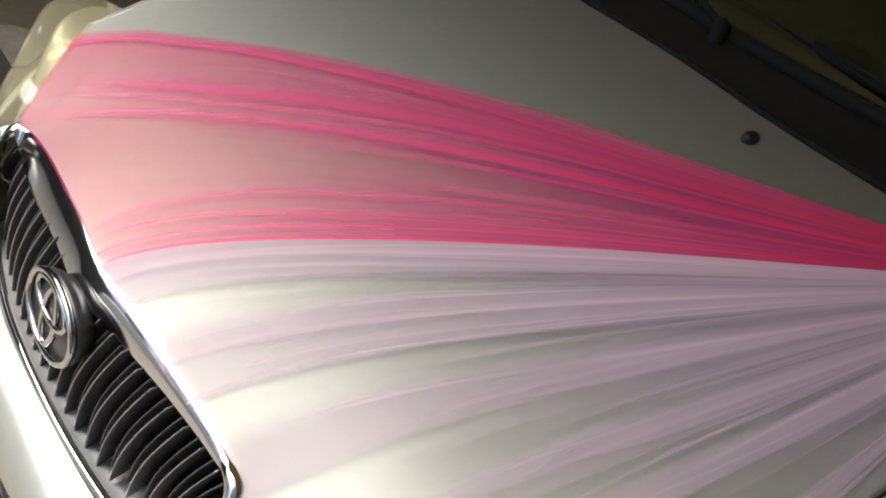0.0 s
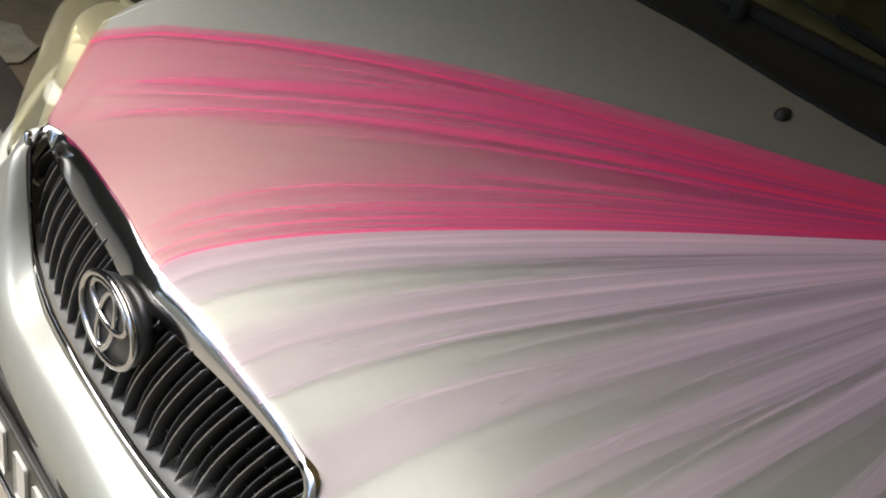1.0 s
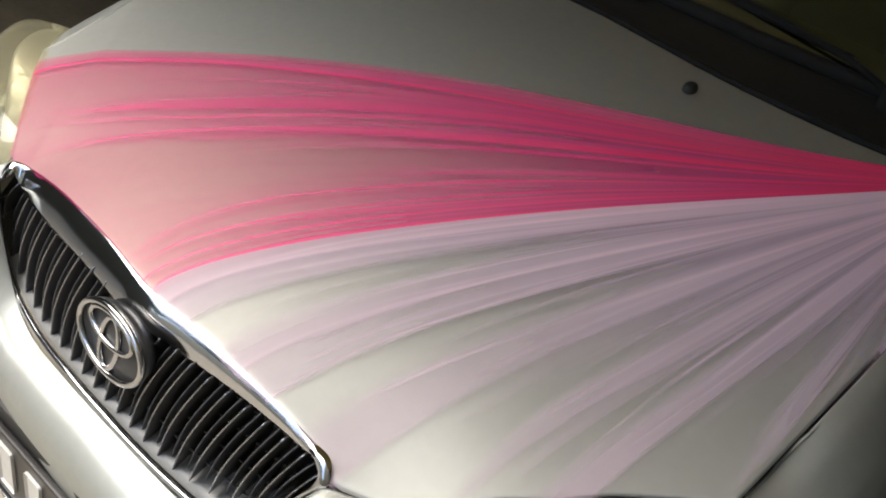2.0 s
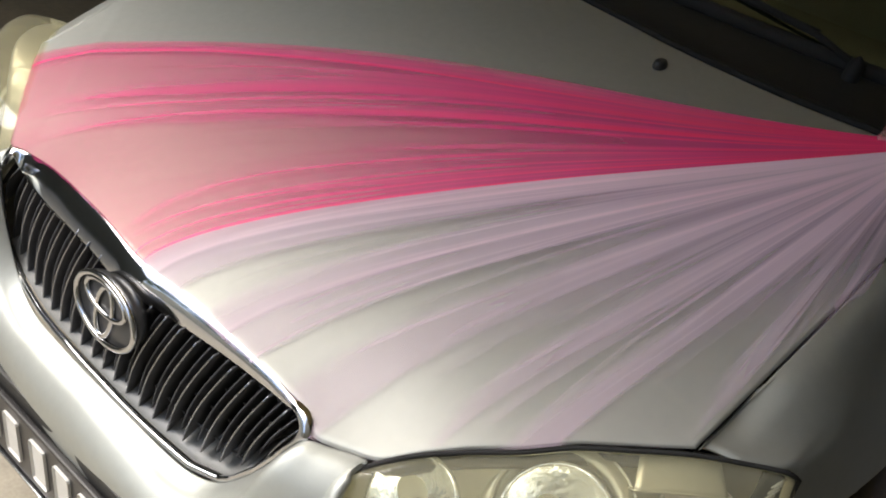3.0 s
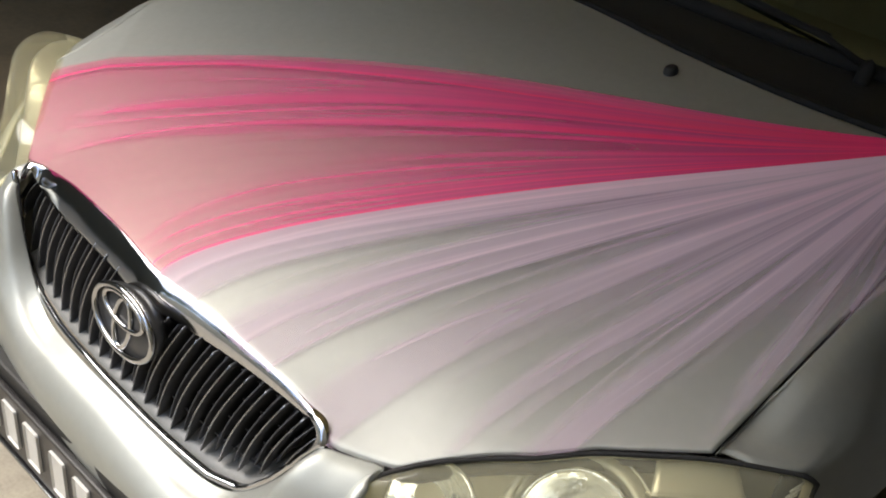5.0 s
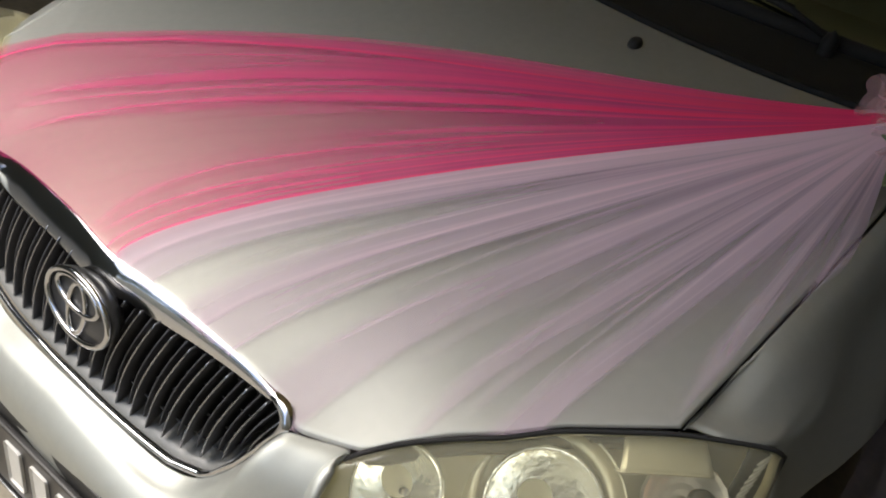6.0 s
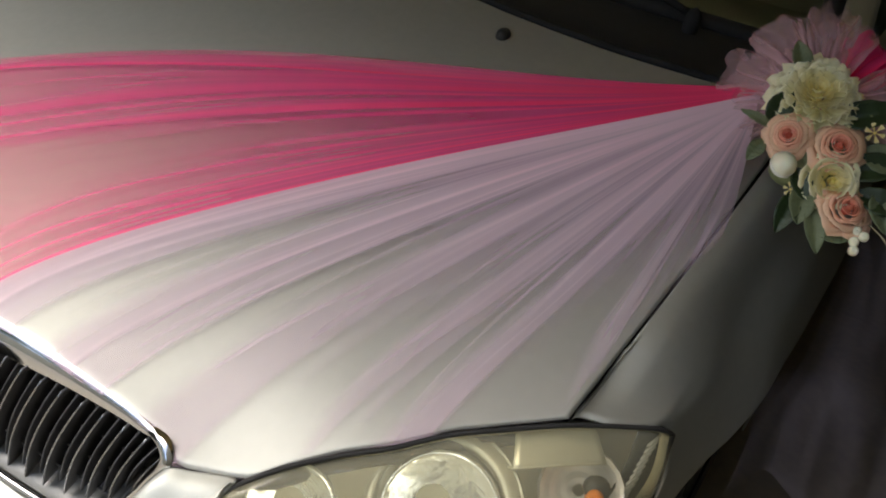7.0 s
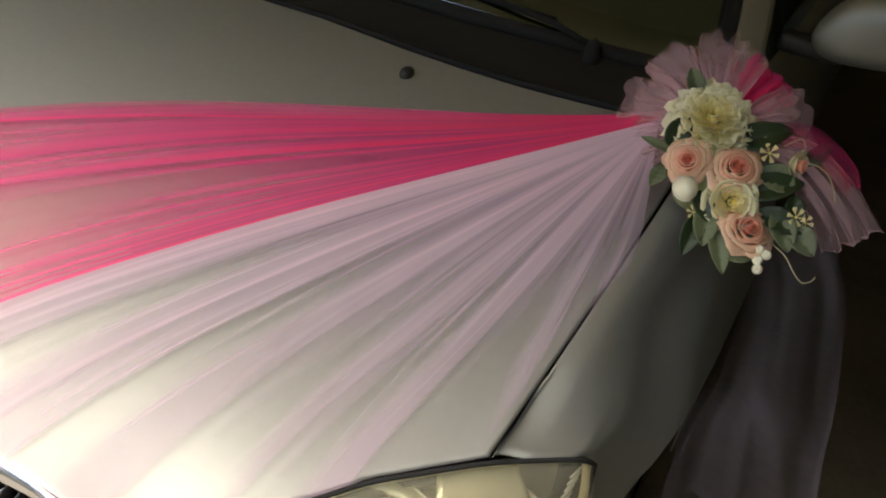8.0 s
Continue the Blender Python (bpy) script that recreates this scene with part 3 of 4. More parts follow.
glass_foot = lambda x: (1.165 + 0.30 * x * x - 0.10 * abs(x) ** 3, 1.052 - 0.012 * x * x)


def windscreen_skin(u, v):
    s = 2 * u - 1
    x0, x1 = 0.735 * s, 0.575 * s
    y0, z0 = glass_foot(x0)
    y1, z1 = 1.86 + 0.10 * s * s, 1.445 - 0.03 * s * s
    f = v
    return x0 + (x1 - x0) * f, y0 + (y1 - y0) * f, z0 + (z1 - z0) * f + 0.035 * math.sin(math.pi * f)


part("windscreen", sheet(windscreen_skin, 32, 16, 0.005), windscreen_glass, car, "dark reflecting windscreen").visible_shadow = False
part("windscreen_seal", tube([windscreen_skin(0, v) for v in np.linspace(1, 0, 14)] + [windscreen_skin(u, 0) for u in np.linspace(0, 1, 24)] + [windscreen_skin(1, v) for v in np.linspace(0, 1, 14)], 0.017, 8), rubber, car)


def roof_skin(u, v):
    s = 2 * u - 1
    y = 1.86 + 1.25 * v
    return s * (0.60 + 0.02 * math.sin(math.pi * v)), y + 0.10 * s * s * (1 - v), 1.450 + 0.025 * math.sin(math.pi * v) - 0.06 * abs(s) ** 3


part("roof", sheet(roof_skin, 24, 20, 0.01), silver, car)
part("rear_window", sheet(lambda u, v: ((2 * u - 1) * (0.60 + 0.12 * v), 3.11 + 0.62 * v, 1.44 - 0.36 * v + 0.03 * math.sin(math.pi * v)), 16, 8, 0.005), windscreen_glass, car)
part("boot", sheet(lambda u, v: ((2 * u - 1) * 0.74, 3.72 + 0.66 * v, 1.075 - 0.05 * v - 0.02 * (2 * u - 1) ** 2), 12, 8, 0.01), silver, car)
part("tail", sheet(lambda u, v: ((2 * u - 1) * (0.74 - 0.01 * v), 4.38 + 0.05 * math.sin(math.pi * v) - 0.10 * (2 * u - 1) ** 2, 1.02 - 0.80 * v), 16, 10, 0.01), silver, car)
part("floor_pan", block(-0.84, 0.84, 0.55, 4.30, 0.20, 0.24), void, car, "", False)
part("dashboard", sheet(lambda u, v: ((2 * u - 1) * 0.72, 1.22 + 0.42 * v + 0.1 * (2 * u - 1) ** 2, 1.00 + 0.03 * math.sin(math.pi * v) - 0.30 * max(0, v - 0.85)), 20, 10, 0.02), interior, car, "dark dashboard behind the windscreen")
part("cabin_floor", block(-0.78, 0.78, 1.55, 3.70, 0.40, 0.44), interior, car, "", False)
for side in (1, -1):
    def pillar_line(v, side=side):
        x, y, z = windscreen_skin(0.5 + 0.5 * side, v)
        return Vector((x, y, z))
    part("pillar", sheet(lambda u, v: pillar_line(v) + Vector((side * (0.014 + 0.062 * u), 0.004 + 0.012 * u, 0.010 - 0.016 * u * u)), 6, 14, 0.012, side < 0), silver, car, "silver windscreen pillar")
    part("side_window", sheet(lambda u, v: (side * (0.80 - 0.17 * v + 0.0 * u), 1.42 + 0.52 * v + (2.20 - 0.60 * v) * u, 1.06 + 0.34 * v), 12, 6, 0.005, side < 0), windscreen_glass, car)
    def shell(u, v, side=side):
        a, b = u * math.tau, (v - 0.5) * math.pi
        f = lambda c, p: math.copysign(abs(c) ** p, c)
        x, y, z = f(math.cos(b), 0.7) * f(math.cos(a), 0.62), f(math.sin(b), 0.8), f(math.cos(b), 0.7) * f(math.sin(a), 0.62)
        return Vector((side * (0.995 + 0.130 * x + 0.035 * max(z, -0.2)), 1.47 + 0.06 * y + 0.02 * x, 1.180 + 0.078 * z + 0.012 * x))
    part("door_mirror", sheet(shell, 36, 18), silver, car, "silver door mirror shell")
    part("mirror_foot", block(min(side * 0.80, side * 0.93), max(side * 0.80, side * 0.93), 1.46, 1.52, 1.085, 1.125, 0.012), black_plastic, car)


# ---- cowl and wipers ----
def cowl_skin(u, v):
    x = (2 * u - 1) * 0.755
    y0, z0 = rear_edge(abs(x)) - 0.01, crown(x, rear_edge(abs(x))) - 0.022
    y1, z1 = glass_foot(x)
    return x, y0 + (y1 - y0) * v, z0 + (z1 - 0.004 - z0) * v - 0.012 * math.sin(math.pi * v)


part("cowl", sheet(cowl_skin, 40, 10, 0.006), black_plastic, car, "black plastic cowl panel")
part("bonnet_seal", tube([(x, rear_edge(abs(x)) + 0.016, crown(x, rear_edge(abs(x))) - 0.014) for x in np.linspace(-0.70, 0.70, 60)], 0.008, 6), rubber, car)
for x0, x1 in ((-0.16, 0.40), (-0.66, -0.12)):
    def blade(t, lift, x0=x0, x1=x1):
        x = x0 + (x1 - x0) * t
        y, z = glass_foot(x)
        return Vector((x, y + 0.03 + 0.05 * (1 - t), z + 0.02 + lift + 0.015 * (1 - t)))
    w = part("wiper", tube([blade(t, 0.008) for t in np.linspace(0, 1, 12)], 0.007, 6), rubber, car, "black wiper resting on the windscreen")
    a = blade(0.5, 0.02)
    foot = Vector((x1 + 0.10, glass_foot(x1 + 0.10)[0] - 0.03, glass_foot(x1 + 0.10)[1] + 0.012))
    part("arm", tube([foot, foot.lerp(a, 0.25) + Vector((0, 0, 0.012)), a], 0.007, 6), rubber, w)
    part("pivot", disc_ring([(0.0, 0.02), (0.012, 0.010), (0.016, 0.0), (0.016, -0.03)], 16, foot, Matrix.Identity(4)), rubber, w)


def nozzle(x, y):
    n = part("washer_nozzle", disc_ring([(0.0, 0.013), (0.5, 0.0125), (0.85, 0.009), (1.0, 0.003), (1.0, -0.006)], 20, (0, 0, 0), Matrix.Identity(4)), black_plastic, car, "small black washer nozzle")
    n.matrix_local = Matrix.Translation((x, y, crown(x, y))) @ Matrix.Rotation(radians(14), 4, "X") @ Matrix.Diagonal((0.013, 0.017, 1, 1))


nozzle(0.247, 0.918)


# ---- shelter ----
def setting(name, bm, mat, label, smooth=False):
    return tagged(part(name, bm, mat, None, "", smooth), label, "", "", "structure")


setting("ground", block(-60, 60, -60, 60, -0.05, 0.0), concrete, "pale speckled concrete yard")
setting("floor", block(-3.2, 1.45, 0.45, 6.5, -0.02, 0.006), tile_brown, "dull brown shelter floor")
setting("threshold", block(-3.2, 1.45, 0.315, 0.448, -0.02, 0.022, 0.004), timber, "dark iron track across the shelter's mouth")
def slanted(x0, x1, y0, y1, z0, z1, edge):
    """A slab whose front edge runs askew to the walls; verts ahead of edge follow it."""
    bm = block(x0, x1, y0, y1, z0, z1)
    for v in bm.verts:
        if v.co.y < edge:
            v.co.y -= 0.10 * v.co.x
    return bm


# Unseen roof edge, skewed forward on the right to shade that side.
setting("ceiling", slanted(-3.4, 2.5, -0.17, 6.7, 2.30, 2.45, 1.0), ceiling_mat, "dull shelter ceiling")
setting("beam", slanted(-3.4, 2.5, -0.29, -0.172, 2.12, 2.45, 1.0), ceiling_mat, "unseen deep beam added over the shelter's mouth")
setting("wall_back", block(-3.4, 2.5, 6.5, 6.7, 0.0, 2.298), plaster, "plain plaster wall")
# Side walls close the shelter; their gloom is in the colour.
setting("wall_side", block(1.45, 1.65, -0.222, 6.5, 0.0, 2.118), shaded_wall, "plain side wall, shade put into its dark colour")
# Unseen, added tall to cut sky light from the right.
setting("yard_light_block", block(1.45, 1.65, -6.99, -0.226, 0.0, 5.5), shaded_wall, "unseen dark wall added to keep light off the right side")
setting("wall_far", block(-3.4, -3.2, -0.222, 6.5, 0.0, 2.298), shaded_wall, "plain side wall, shade put into its dark colour")
# Added out of view, close to the car, to darken wing and lamp.
setting("wing_light_block", block(1.22, 1.448, -1.0, -0.224, 0.0, 1.30), shaded_wall, "unseen dark block added to shade the near wing")
# Unseen wall, added so the chrome bar's left half mirrors something dark.
setting("lane_light_block", block(-3.4, -3.2, -4.2, -0.224, 0.0, 3.1), shaded_wall, "plain side wall, shade put into its dark colour")
# Added out of view; its height sets how much horizon light gets in.
setting("horizon_block", block(-14.0, 12.0, -7.2, -7.0, 0.0, 2.9), plaster, "unseen plain wall added to hide the low sky")


bark = material("bark", (0.11, 0.085, 0.06), 0.9, 0.0, 8, 0.3, 0.6)
foliage = material("foliage", (0.055, 0.095, 0.030), 0.55, 0.0, 3, 0.3)


def tree(x, y, tall, seed):
    """A leafy tree: tapered trunk, limbs and a crown of many small leaves."""
    r = random.Random(seed)
    t = tagged(new("tree"), "unseen leafy green tree added for the chrome to mirror", "tree", "trees behind the yard")
    t.matrix_world = pose(x, y, 0)
    fork = Vector((0.1, 0.0, tall * 0.42))
    trunk = part("trunk", tube([Vector((0, 0, 0)), fork * 0.5 + Vector((0.08, 0.05, 0)), fork], lambda f: 0.16 - 0.06 * f, 10), bark, t)
    heads = []
    for k in range(7):
        a = k * 0.9 + r.random()
        tip = Vector((math.cos(a) * tall * 0.22, math.sin(a) * tall * 0.22, tall * (0.66 + 0.28 * r.random())))
        heads.append(tip)
        part("limb", tube([fork, fork.lerp(tip, 0.5) + Vector((0, 0, -0.15)), tip], lambda f: 0.075 - 0.055 * f, 7), bark, trunk)
    verts, faces = [], []
    for k in range(2600):
        h = heads[k % 7]
        c = h + Vector([r.gauss(0, tall * 0.09) for _ in range(3)])
        m = Matrix.Translation(c) @ Euler([r.random() * 6.3 for _ in range(3)]).to_matrix().to_4x4()
        l = 0.10 + 0.08 * r.random()
        n = len(verts)
        verts += [m @ Vector(q) for q in ((-l, 0, 0), (0, -0.4 * l, 0.1 * l), (l, 0, -0.1 * l), (0, 0.4 * l, 0.1 * l))]
        faces.append((n, n + 1, n + 2, n + 3))
    me = bpy.data.meshes.new("crown")
    me.from_pydata([tuple(v) for v in verts], [], faces)
    me.materials.append(foliage)
    crown_ob = new("crown", me)
    crown_ob.parent = t


# Unseen trees, added to break up the sky mirrored in the chrome.
for x, y, tall, seed in ((-5.2, -9.2, 6.4, 1), (-2.4, -9.6, 7.0, 2)):
    tree(x, y, tall, seed)


def patch():
    """A ragged repair of pale mortar against the track."""
    r, bm = random.Random(3), bmesh.new()
    ring = [(-2.24, 0.452), (-2.25, 0.53), (-2.21, 0.585), (-2.12, 0.572), (-2.04, 0.588), (-1.99, 0.54), (-1.95, 0.50), (-1.94, 0.452)]
    pts = []
    for (a, b), (c, d) in zip(ring, ring[1:] + ring[:1]):
        pts += [(a + (c - a) * t + 0.008 * (r.random() - 0.5), b + (d - b) * t + (0.008 * (r.random() - 0.5) if b > 0.46 else 0)) for t in (0, 0.34, 0.67)]
    top, low = [bm.verts.new((x, y, 0.016)) for x, y in pts], [bm.verts.new((x, y, 0.0)) for x, y in pts]
    bm.faces.new(top[::-1])
    for k in range(len(pts)):
        q = (k + 1) % len(pts)
        bm.faces.new((top[k], top[q], low[q], low[k]))
    bmesh.ops.recalc_face_normals(bm, faces=bm.faces[:])
    return bm


mortar = material("mortar", (0.26, 0.225, 0.16), 0.9, 0.0, 18, 0.3, 0.5)
setting("mortar_patch", patch(), mortar, "ragged pale mortar repair on the brown floor")


# ---- tulle ----
def tulle_material(name, color, glow, fine, deep=None, tint=(1.0, 1.0, 1.0)):
    """Fine net: each point lets light through by how much cloth is gathered there."""
    m = bpy.data.materials.new(name)
    m.use_nodes = True
    nt = m.node_tree
    nt.nodes.clear()
    make = lambda kind: nt.nodes.new("ShaderNode" + kind)
    out, mix, cloth, clear, thin, dif = make("OutputMaterial"), make("MixShader"), make("MixShader"), make("BsdfTransparent"), make("BsdfTranslucent"), make("BsdfDiffuse")
    att, uv, mp, noise_a, noise_b = make("Attribute"), make("UVMap"), make("Mapping"), make("TexNoise"), make("TexNoise")
    att.attribute_name = "cloth"
    mp.inputs["Scale"].default_value = (fine, 0.22, 1.0)
    noise_a.inputs["Scale"].default_value, noise_b.inputs["Scale"].default_value = 1.0, 4.3
    noise_a.inputs["Detail"].default_value = 3.0
    both, rng, mul, neg, power, inv = make("Math"), make("MapRange"), make("Math"), make("Math"), make("Math"), make("Math")
    both.operation, mul.operation, neg.operation, power.operation, inv.operation = "ADD", "MULTIPLY", "MULTIPLY", "POWER", "SUBTRACT"
    rng.inputs[1].default_value, rng.inputs[2].default_value, rng.inputs[3].default_value, rng.inputs[4].default_value = 0.65, 1.35, 0.92, 1.08
    neg.inputs[1].default_value = -1.0
    power.inputs[0].default_value = 2.71828
    inv.inputs[0].default_value = 1.0
    thin.inputs[0].default_value = dif.inputs[0].default_value = (*color, 1)
    cloth.inputs[0].default_value = glow
    clear.inputs[0].default_value = (*tint, 1)
    link = nt.links.new
    if deep:
        tone, amount = make("MixRGB"), make("MapRange")
        tone.inputs[1].default_value, tone.inputs[2].default_value = (*color, 1), (*deep, 1)
        amount.inputs[1].default_value, amount.inputs[2].default_value = 0.50, 1.90
        link(att.outputs["Fac"], amount.inputs[0])
        link(amount.outputs[0], tone.inputs[0])
        link(tone.outputs[0], thin.inputs[0])
        link(tone.outputs[0], dif.inputs[0])
    link(uv.outputs[0], mp.inputs[0])
    link(mp.outputs[0], noise_a.inputs["Vector"])
    link(mp.outputs[0], noise_b.inputs["Vector"])
    link(noise_a.outputs[0], both.inputs[0])
    link(noise_b.outputs[0], both.inputs[1])
    link(both.outputs[0], rng.inputs[0])
    link(att.outputs["Fac"], mul.inputs[0])
    link(rng.outputs[0], mul.inputs[1])
    link(mul.outputs[0], neg.inputs[0])
    link(neg.outputs[0], power.inputs[1])
    link(power.outputs[0], inv.inputs[1])
    link(inv.outputs[0], mix.inputs[0])
    link(dif.outputs[0], cloth.inputs[1])
    link(thin.outputs[0], cloth.inputs[2])
    link(clear.outputs[0], mix.inputs[1])
    link(cloth.outputs[0], mix.inputs[2])
    link(mix.outputs[0], out.inputs[0])
    return m


pink_tulle = tulle_material("pink_tulle", (0.98, 0.090, 0.345), 0.18, 9, (0.98, 0.055, 0.185), (1.0, 0.91, 0.88))
lilac_tulle = tulle_material("lilac_tulle", (0.75, 0.575, 0.695), 0.20, 12, (0.84, 0.60, 0.68))
rose_tulle = tulle_material("rose_tulle", (0.94, 0.64, 0.67), 0.25, 30)
veil_tulle = tulle_material("veil_tulle", (0.58, 0.53, 0.66), 0.25, 8)


def cloth_grid(name, pts, cloth, us, vs, mat, parent=None, label=""):
    """A single-ply cloth grid from arrays: where each knot of it lies, and how much net is gathered there."""
    nu, nv = len(us) - 1, len(vs) - 1
    i, j = (k.ravel() for k in np.meshgrid(np.arange(nu), np.arange(nv), indexing="ij"))
    k = i * (nv + 1) + j
    faces = np.stack((k, k + nv + 1, k + nv + 2, k + 1), 1)
    me = bpy.data.meshes.new(name)
    me.from_pydata(np.asarray(pts, float).reshape(-1, 3).tolist(), [], faces.tolist())
    me.materials.append(mat)
    me.attributes.new("cloth", "FLOAT", "POINT").data.foreach_set("value", np.asarray(cloth, np.float32).ravel())
    uv = np.stack(np.meshgrid(us, vs, indexing="ij"), -1).reshape(-1, 2)
    me.uv_layers.new(name="UVMap").data.foreach_set("uv", uv[faces.ravel()].astype(np.float32).ravel())
    me.polygons.foreach_set("use_smooth", [True] * len(faces))
    ob = new(name, me)
    ob.parent = parent
    if label:
        ob["label"] = label
    return ob


def cloth_sheet(name, f, cloth, nu, nv, mat, parent=None, label=""):
    """The same from functions of u and v."""
    us, vs = np.linspace(0, 1, nu + 1), np.linspace(0, 1, nv + 1)
    return cloth_grid(name, [tuple(f(u, v)) for u in us for v in vs], [cloth(u, v) for u in us for v in vs], us, vs, mat, parent, label)


KNOT = np.array((0.722, 0.912, 1.068))
hem_pink = lerp_table([(0, -0.700), (0.10, -0.655), (0.20, -0.605), (0.40, -0.50), (0.55, -0.40), (0.72, -0.16), (0.84, -0.06), (1, 0.022)])
hem_white = lerp_table([(0, 0.018), (0.10, 0.07), (0.35, 0.26), (0.50, 0.41), (0.60, 0.50), (0.75, 0.62), (0.86, 0.729)])
leave_x = lerp_table([(0, -0.05), (1, -0.055), (1.3, 0.0), (2, 0.0)])
leave_y = lerp_table([(0, 0.07), (1, 0.035), (1.3, 0.11), (1.5, 0.12), (2, 0.03)])
reach_x = lerp_table([(0, -0.47), (1, -0.455), (1.35, -0.32), (1.75, -0.05), (2, 0.055)])
reach_y = lerp_table([(0, -0.088), (0.5, -0.19), (1, -0.30), (1.35, -0.32), (1.75, -0.26), (2, -0.12)])
crown_all, edge_all = np.vectorize(crown, otypes=[float]), np.vectorize(front_edge, otypes=[float])


def fan(side, u, w):
    """Where the stretched net lies: side 0 pink, 1 white; u across it, w from its hem to the knot."""
    hem = (hem_white if side else hem_pink)(u)
    g = np.clip((u - 0.86) / 0.14, 0, 1)
    beside = (g > 0) & bool(side)
    bx = np.where(beside, 0.729 + 0.046 * g, hem)
    by = np.where(beside, 0.385 + 0.31 * g, edge_all(hem) - (-0.002 if not side else 0.004))
    kx, ky = KNOT[0], KNOT[1] + (0.5 - u) * 0.012 - 0.012 * side
    t = side + u
    a, b, c, d = (1 - w) ** 3, 3 * w * (1 - w) ** 2, 3 * w * w * (1 - w), w ** 3
    return (a * bx + b * (bx + leave_x(t)) + c * (kx + reach_x(t)) + d * kx,
            a * by + b * (by + leave_y(t)) + c * (ky + reach_y(t)) + d * ky)


def gathered(folds, floor):
    """Soft pleats, crisp along one edge: rows of (place near the hem, midway, near the knot, soft half width, crisp half width, amount, where it starts, where it ends)."""
    def amount(u, w):
        total = floor * (1.0 - 0.30 * ease(0.80, 0.90, u) * (1 - ease(0.2, 0.5, w)))
        for near, mid, far, soft, crisp, strength, start, end in folds:
            d = u - np.interp(w, (0.1, 0.35, 0.65), (near, mid, far))
            wide = 1.0 + 0.7 * ease(start, start + 0.35, w)
            d = np.where(d > 0, d / crisp, d / (soft * wide))
            total += strength * np.exp(-d * d) * (ease(start - 0.02, start + 0.14, w) if start > 0 else 1.0) * (1 - ease(end - 0.15, end + 0.1, w))
        return total * ease(-0.012, 0.022, u)
    return amount


def banded(bands, floor, threads):
    """Flat layers of net: rows of (from, to, amount, where it starts, bright selvedge along its lower edge), with fine creases across them."""
    def amount(u, w):
        total = floor + 1.5 * ease(0.40, 0.90, w)
        for a, b, strength, start, line in bands:
            f = np.clip((w - start) / 0.36, 0.0, 1.0) ** 1.15 if start else np.ones_like(w)
            lo = b - (b - a) * f
            total += np.where(f > 0, strength * (0.55 + 0.45 * f) * ease(lo - 0.020, lo + 0.022 * f + 0.001, u) * (1 - ease(b - 0.006, b + 0.010, u)), 0.0)
            total += 0.65 * line * f * np.exp(-((u - b + 0.003) / 0.0030) ** 2)
        for place, slope, half, strength, start, end in threads:
            d = (u - place - slope * (w - start)) / half
            d = np.where(d > 0, d * 2.5, d)
            total += strength * np.exp(-d * d) * ease(start, start + 0.15, w) * (1 - ease(end - 0.2, end, w))
        return total
    return amount


def stretched(name, side, amount, density, power, mat, label, nu, nv, ripple, cuts):
    """The whole drape as its pleats, side by side between the cuts."""
    ob = tagged(new(name), label, "tulle")
    vs = np.linspace(0, 1, nv + 1)
    for a, b in zip(cuts, cuts[1:]):
        us = np.linspace(a, b, max(4, int(nu * (b - a))) + 1)
        u, w = np.meshgrid(us, vs, indexing="ij")
        x, y = fan(side, u, w)
        lo, hi = np.maximum(u - 0.01, 0), np.minimum(u + 0.01, 1)
        (x0, y0), (x1, y1) = fan(side, lo, w), fan(side, hi, w)
        gather = np.clip(0.66 / np.maximum(np.hypot(x1 - x0, y1 - y0) / (hi - lo), 0.02), 0.75, 12.0)
        net = amount(u, w)
        free = np.maximum(0.0, (w - 0.42) / 0.58)
        lift = 0.004 + 0.004 * ease(0.0, 0.25, w) * (ease(0, 0.06, u) if not side else 1.0)
        z = crown_all(x, y) + lift + ripple * np.minimum(net, 3.0) * (0.25 + 0.75 * ease(0, 0.3, w)) * (1 - 0.6 * w)
        z += (KNOT[2] + 0.010 * (0.5 - u) - 0.004 * side - crown(KNOT[0], KNOT[1])) * free ** 2
        z -= np.where((u < 0.30) & bool(side), 0.007, 0.003) * np.maximum(0.0, 1 - w / 0.02)
        cloth_grid("pleat", np.stack((x, y, z), -1), density * net * gather ** power, us, vs, mat, ob)
    return ob


